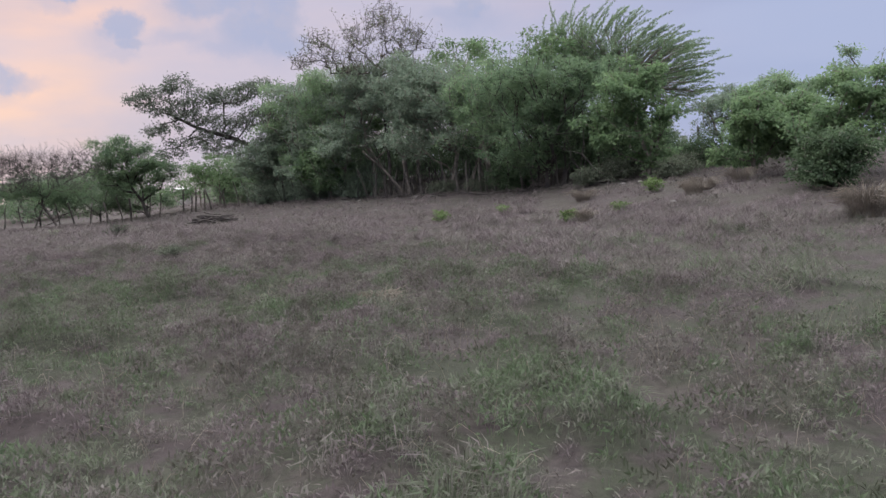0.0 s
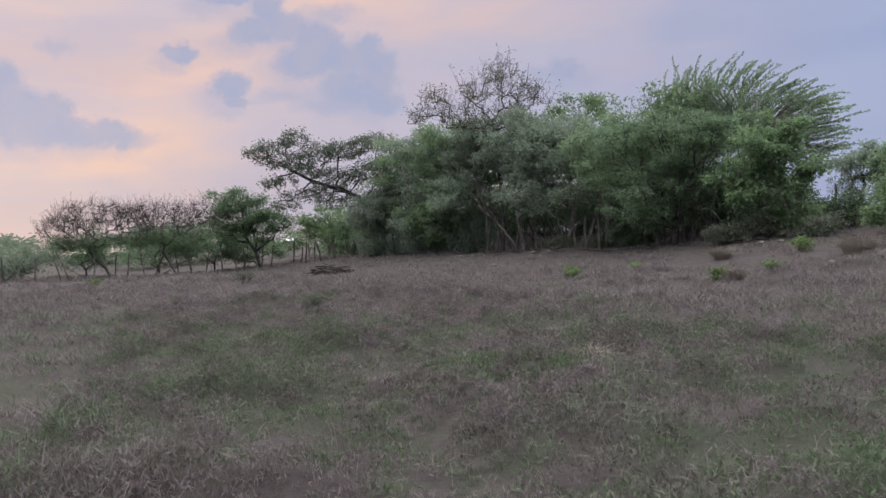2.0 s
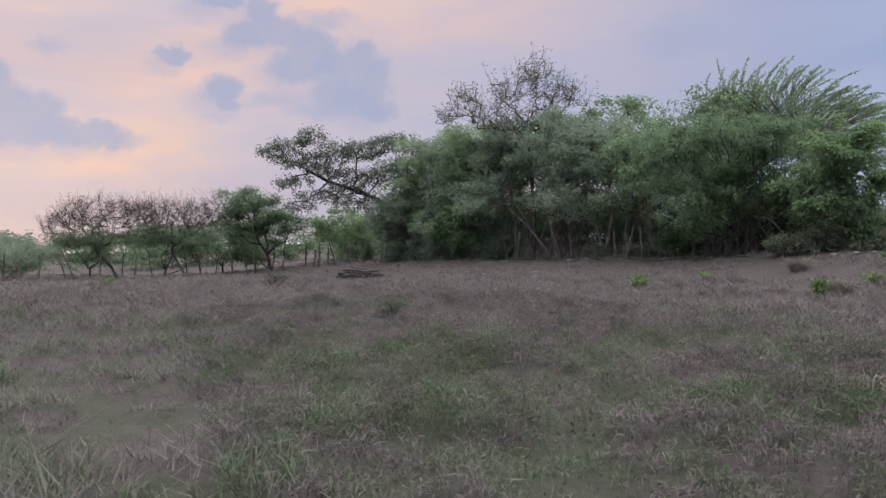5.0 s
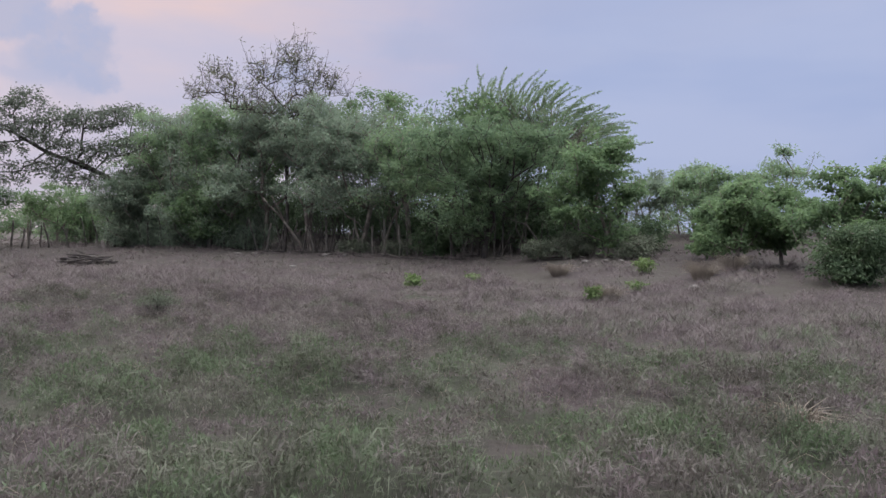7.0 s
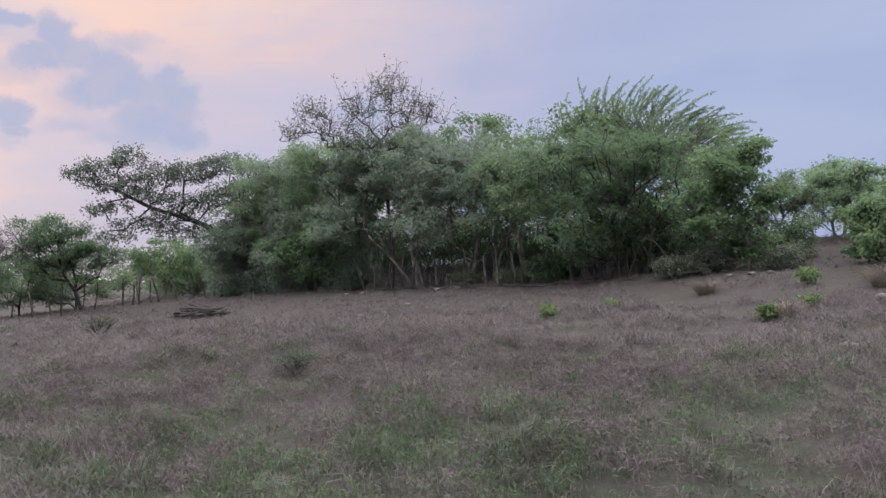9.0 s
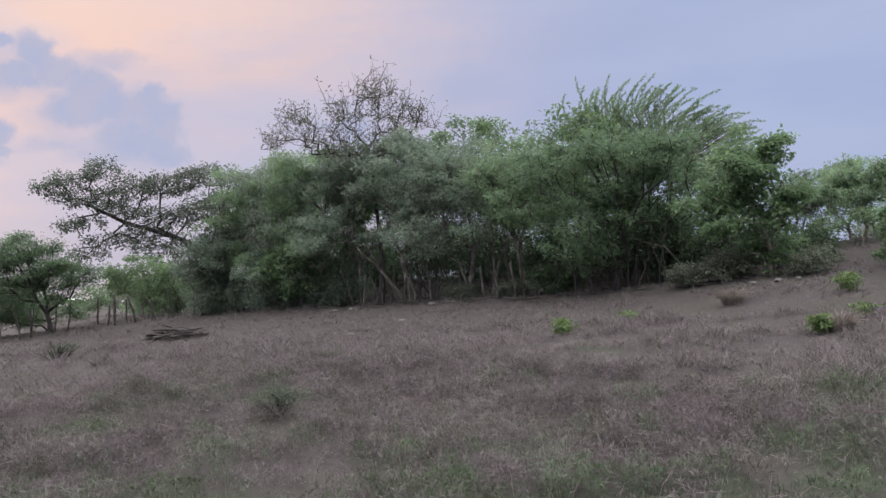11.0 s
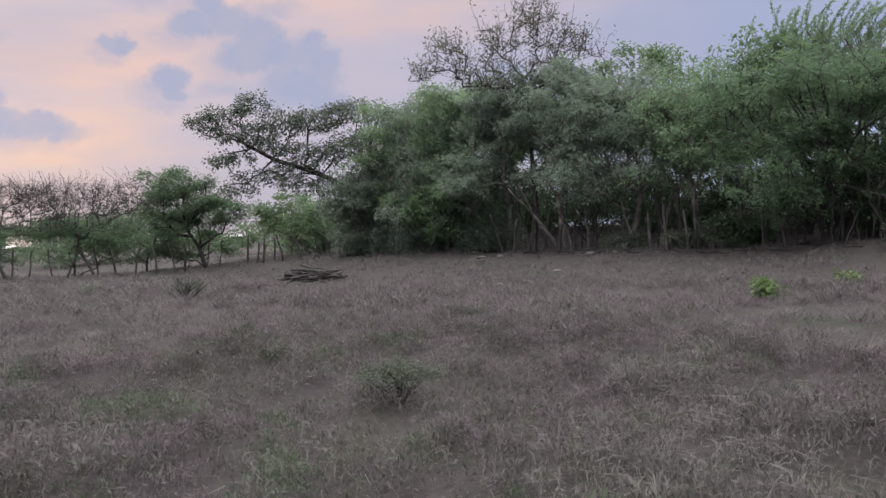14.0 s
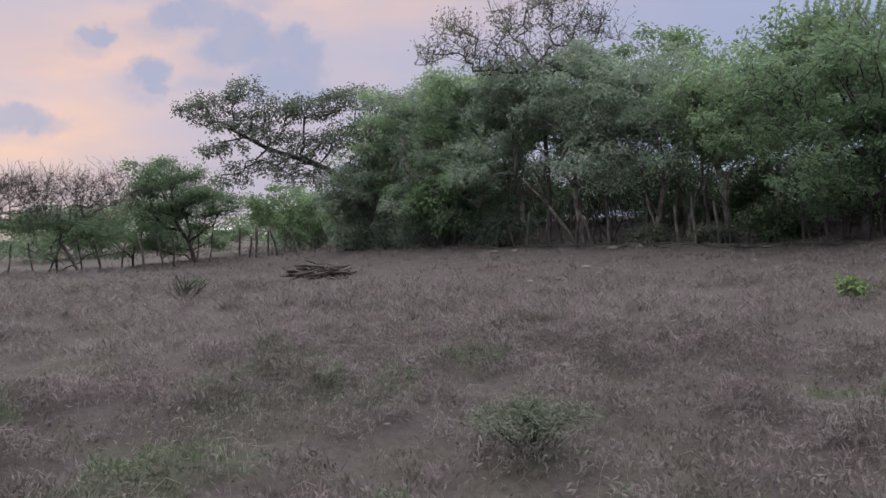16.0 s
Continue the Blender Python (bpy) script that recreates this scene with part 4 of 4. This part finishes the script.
def tuft(x, y, r, h, seed, label="dry bleached grass tussock", count=260):
    rng = np.random.default_rng(seed)
    ob = thing("grass_tussock", x, y, label, "grass tussock", "tussocks")
    ang, rad = rng.uniform(0, 2 * np.pi, count), r * 0.5 * np.sqrt(rng.uniform(0, 1, count))
    p = np.stack([rad * np.cos(ang), rad * np.sin(ang), np.zeros(count)], -1)
    out = np.stack([np.cos(ang), np.sin(ang), np.zeros(count)], -1) * (r * rng.uniform(0.2, 1.0, count))[:, None]
    hh = h * rng.uniform(0.5, 1.0, count)
    q = p + out * 0.45 + np.stack([0 * hh, 0 * hh, hh * 0.8], -1)
    t = p + out * rng.uniform(0.9, 1.5, (count, 1)) + np.stack([0 * hh, 0 * hh, hh * rng.uniform(0.55, 1.1, count)], -1)
    w = 0.008
    a = np.concatenate([p, q])
    b = np.concatenate([q, t])
    part("tuft", tubes("tuft", a, b, np.full(len(a), w * 0.6), np.concatenate([np.full(count, w * 0.55), np.full(count, w * 0.2)]), DRY_BLADE, 3), ob)
    return ob


tuft(4.0, 29.6, 0.45, 0.5, 630)
tuft(3.1, 23.3, 0.38, 0.45, 631)
tuft(6.9, 25.5, 0.45, 0.55, 632)
tuft(8.4, 17.6, 0.62, 0.85, 633, "large dry bleached grass tussock", 500)
tuft(7.5, 26.4, 0.5, 0.5, 634)
tuft(-1.2, 9.6, 0.26, 0.26, 635, "small dry straw-coloured grass tussock", 220)
tuft(8.9, 27.2, 0.5, 0.6, 636)


def stone(x, y, s, seed, label="pale flat stone lying in the grass"):
    rng = np.random.default_rng(seed)
    bm = bmesh.new()
    bmesh.ops.create_icosphere(bm, subdivisions=2, radius=1)
    for v in bm.verts:
        k = 1 + 0.22 * noise.noise(v.co * 1.4 + Vector((seed, 0, 0)))
        v.co = Vector((v.co.x * s * k, v.co.y * s * 0.7 * k, max(-0.4, v.co.z) * s * 0.42 * k))
    me = bpy.data.meshes.new("stone")
    bm.to_mesh(me), bm.free()
    me.materials.append(STONE)
    ob = new("stone", me)
    ob.location, ob.rotation_euler = (x, y, ground_z(x, y) + 0.03 + 0.12 * s), (0, 0, rng.uniform(0, 6))
    return tagged(ob, label, "stone", "field stones")


for i, (x, y, s) in enumerate([(-6.9, 34.4, 0.16), (-6.4, 34.2, 0.12), (-7.6, 34.6, 0.13), (-5.6, 34.6, 0.14), (1.4, 18.2, 0.13), (5.9, 24.1, 0.15), (-6.7, 21.4, 0.06), (-4.6, 37.4, 0.16),
                               (5.9, 32.1, 0.14), (6.5, 31.7, 0.17), (7.0, 31.4, 0.13), (-7.2, 45.6, 0.2), (-6.4, 45.2, 0.18), (-3.0, 42.6, 0.2), (-2.2, 42.0, 0.17)]):
    stone(x, y, s, 700 + i)

# fallen sticks along the foot of the trees
rs = np.random.default_rng(9)
for i in range(30):
    x = -9.0 + 16.5 * rs.uniform(0, 1)
    y = 39.8 - x + rs.uniform(-0.3, 1.6)
    ob = thing("fallen_branch", x, y, "dry fallen branch at the foot of the trees", "branch", "fallen branches", sink=-0.03)
    L, a0 = rs.uniform(0.6, 1.8), rs.uniform(0, 3.14)
    d = np.array([math.cos(a0), math.sin(a0), 0])
    p = [d * L * f + np.array([rs.normal(0, 0.05), rs.normal(0, 0.05), 0.02 + rs.uniform(0, 0.10)]) for f in (-0.5, -0.2, 0.15, 0.5)]
    part("limb", tubes("limb", p[:-1], p[1:], [0.03, 0.028, 0.022], [0.028, 0.022, 0.012], BARK_DARK, 5), ob)

# ---------------------------------------------------------------- grass


def blades(count, xs, ys, inside, size, width, rng, tuft_share, joints, radius=(0.06, 0.2)):
    """Blade positions in tufts, as arrays of corners; joints: 1 for a plain spike, 2 for a bent blade."""
    n_t = count // tuft_share
    tx, ty = rng.uniform(*xs, n_t * 5), rng.uniform(*ys, n_t * 5)
    ok = inside(tx, ty)
    tx, ty = tx[ok][:n_t * 8 // 5], ty[ok][:n_t * 8 // 5]
    t = tussock(tx, ty)
    ok = rng.uniform(0, 1, len(tx)) < np.clip(0.64 + 1.0 * t, 0.22, 1.0)
    tx, ty, t = tx[ok], ty[ok], t[ok]
    lush = 1.0 + 1.35 * t
    th = size * np.clip(lush, 0.35, 2.0) * rng.uniform(0.7, 1.3, len(tx))
    tr = rng.uniform(*radius, len(tx))
    i = np.repeat(np.arange(len(tx)), tuft_share)
    n = len(i)
    a, rad = rng.uniform(0, 2 * np.pi, n), np.sqrt(rng.uniform(0, 1, n))
    x, y = tx[i] + tr[i] * rad * np.cos(a), ty[i] + tr[i] * rad * np.sin(a)
    perch = np.where(rng.uniform(0, 1, n) < 0.75, rng.uniform(0, 0.85, n), 0) * th[i] * np.sqrt(1 - 0.8 * rad * rad)
    root = np.stack([x, y, height(x, y) - 0.01 + perch], -1)
    h = th[i] * rng.uniform(0.25, 0.85, n)
    a2 = rng.uniform(0, 2 * np.pi, n)
    lean = rng.uniform(0.1, 2.0, n) * h
    out = np.stack([np.cos(a2), np.sin(a2), 0 * a2], -1)
    side = np.stack([-np.sin(a2), np.cos(a2), rng.normal(0, 0.4, n)], -1)
    up = np.array([0, 0, 1.0])
    w = (width * rng.uniform(0.6, 1.4, n))[:, None]
    tip = root + out * lean[:, None] + up * h[:, None]
    if joints == 1:
        v = np.stack([root - side * w, root + side * w, tip], 1)
        return v.reshape(-1, 3), np.arange(3 * n).reshape(-1, 3)
    mid = root + out * (lean * 0.32)[:, None] + up * (h * 0.66)[:, None]
    tip = tip - up * (0.25 * lean)[:, None]
    v = np.stack([root, mid + side * w, mid - side * w, tip], 1)
    k = (np.arange(n) * 4)[:, None]
    return v.reshape(-1, 3), np.concatenate([k + [[0, 1, 2]], k + [[1, 3, 2]]], 0)


def grass(name, label, **kw):
    v, f = blades(**kw)
    return tagged(new(name, mesh_from_arrays(name, v, f, GRASS)), label, "grass", kind="stuff")


def strip(x, y, reach):
    """The stretch of field beside the walked line."""
    ax, ay, bx, by = 0.0, 5.5, -7.3, 20.0
    f = np.clip(((x - ax) * (bx - ax) + (y - ay) * (by - ay)) / ((bx - ax) ** 2 + (by - ay) ** 2), 0, 1)
    return np.hypot(x - ax - f * (bx - ax), y - ay - f * (by - ay)) < reach


rng = np.random.default_rng(1000)
grass("near_grass", "short dry pasture grass, straw, mauve and olive green", count=110000, xs=(-12.5, 5.0), ys=(0.8, 25.0),
      inside=lambda x, y: strip(x, y, 4.2), size=0.125, width=0.0034, rng=rng, tuft_share=32, joints=2, radius=(0.05, 0.18))
grass("middle_grass", "dry pasture grass in mauve and straw tufts", count=250000, xs=(-24, 12), ys=(3, 36),
      inside=lambda x, y: (x + y < 31) & (y > 0.8 * np.abs(x + 1)) & ~strip(x, y, 4.0), size=0.125, width=0.0055, rng=rng, tuft_share=12, joints=1)
grass("far_grass", "dry pasture grass towards the tree line", count=160000, xs=(-55, 22), ys=(14, 64),
      inside=lambda x, y: (x + y > np.where(x < -14, -8, 16)) & (x + y < 44) & (y > 0.6 * np.abs(x)), size=0.115, width=0.0105, rng=rng, tuft_share=12, joints=1)
grass("bank_grass", "sparse taller grass under the trees and beyond", count=42000, xs=(-50, 40), ys=(24, 90),
      inside=lambda x, y: (x + y > 40) & (x + y < 70), size=0.12, width=0.016, rng=rng, tuft_share=12, joints=1)


def weeds(count):
    """Low matted weeds: short leaflets heaped in small uneven mounds between the grass blades."""
    r = np.random.default_rng(1020)
    x, y = r.uniform(-12.5, 5.0, count * 4), r.uniform(0.8, 25.0, count * 4)
    ok = strip(x, y, 4.6)
    x, y = x[ok], y[ok]
    heap = 0.48 + 0.6 * value_noise(x, y, 0.5) + 0.4 * value_noise(y + 3, x, 0.2) + 0.45 * tussock(x, y)
    ok = r.uniform(0, 1, len(x)) < np.clip(0.05 + 0.9 * heap, 0.03, 1.0)
    x, y, heap = x[ok][:count], y[ok][:count], heap[ok][:count]
    n = len(x)
    lift = np.clip(0.20 * heap - 0.01, 0.0, 0.27) * r.uniform(0, 1, n) ** 0.5
    at = np.stack([x, y, height(x, y) + lift], -1)
    way = r.normal(0, 0.7, (n, 3)) + np.array([0, 0, 1.0])
    me = leaves("low_weeds", at, way, 0.056, 0.0145, GRASS, r, 0.3)
    return tagged(new("low_weeds", me), "low matted dry weeds in mauve, olive and straw", "weeds", kind="stuff")


weeds(185000)


def stalks(count):
    """Thin pale dry stalks that arch out of the sward."""
    r = np.random.default_rng(1010)
    x, y = r.uniform(-12.5, 5.0, count * 3), r.uniform(0.8, 25.0, count * 3)
    ok = strip(x, y, 4.8)
    x, y = x[ok][:count], y[ok][:count]
    n = len(x)
    a, h, reach = r.uniform(0, 2 * np.pi, n), r.uniform(0.12, 0.28, n), r.uniform(0.05, 0.3, n)
    out = np.stack([np.cos(a), np.sin(a), 0 * a], -1)
    root = np.stack([x, y, height(x, y)], -1)
    up = np.array([0, 0, 1.0])
    p = [root, root + out * (reach * 0.3)[:, None] + up * (h * 0.7)[:, None], root + out * (reach * 0.7)[:, None] + up * h[:, None], root + out * reach[:, None] + up * (h * 0.85)[:, None]]
    w = np.full(n, 0.0018)
    me = tubes("dry_stalks", np.concatenate(p[:-1]), np.concatenate(p[1:]), np.tile(w, 3), np.tile(w * 0.8, 3), DRY_BLADE, 3)
    return tagged(new("dry_stalks", me), "thin pale dry stalks arching over the grass", "grass", kind="stuff")


stalks(1500)
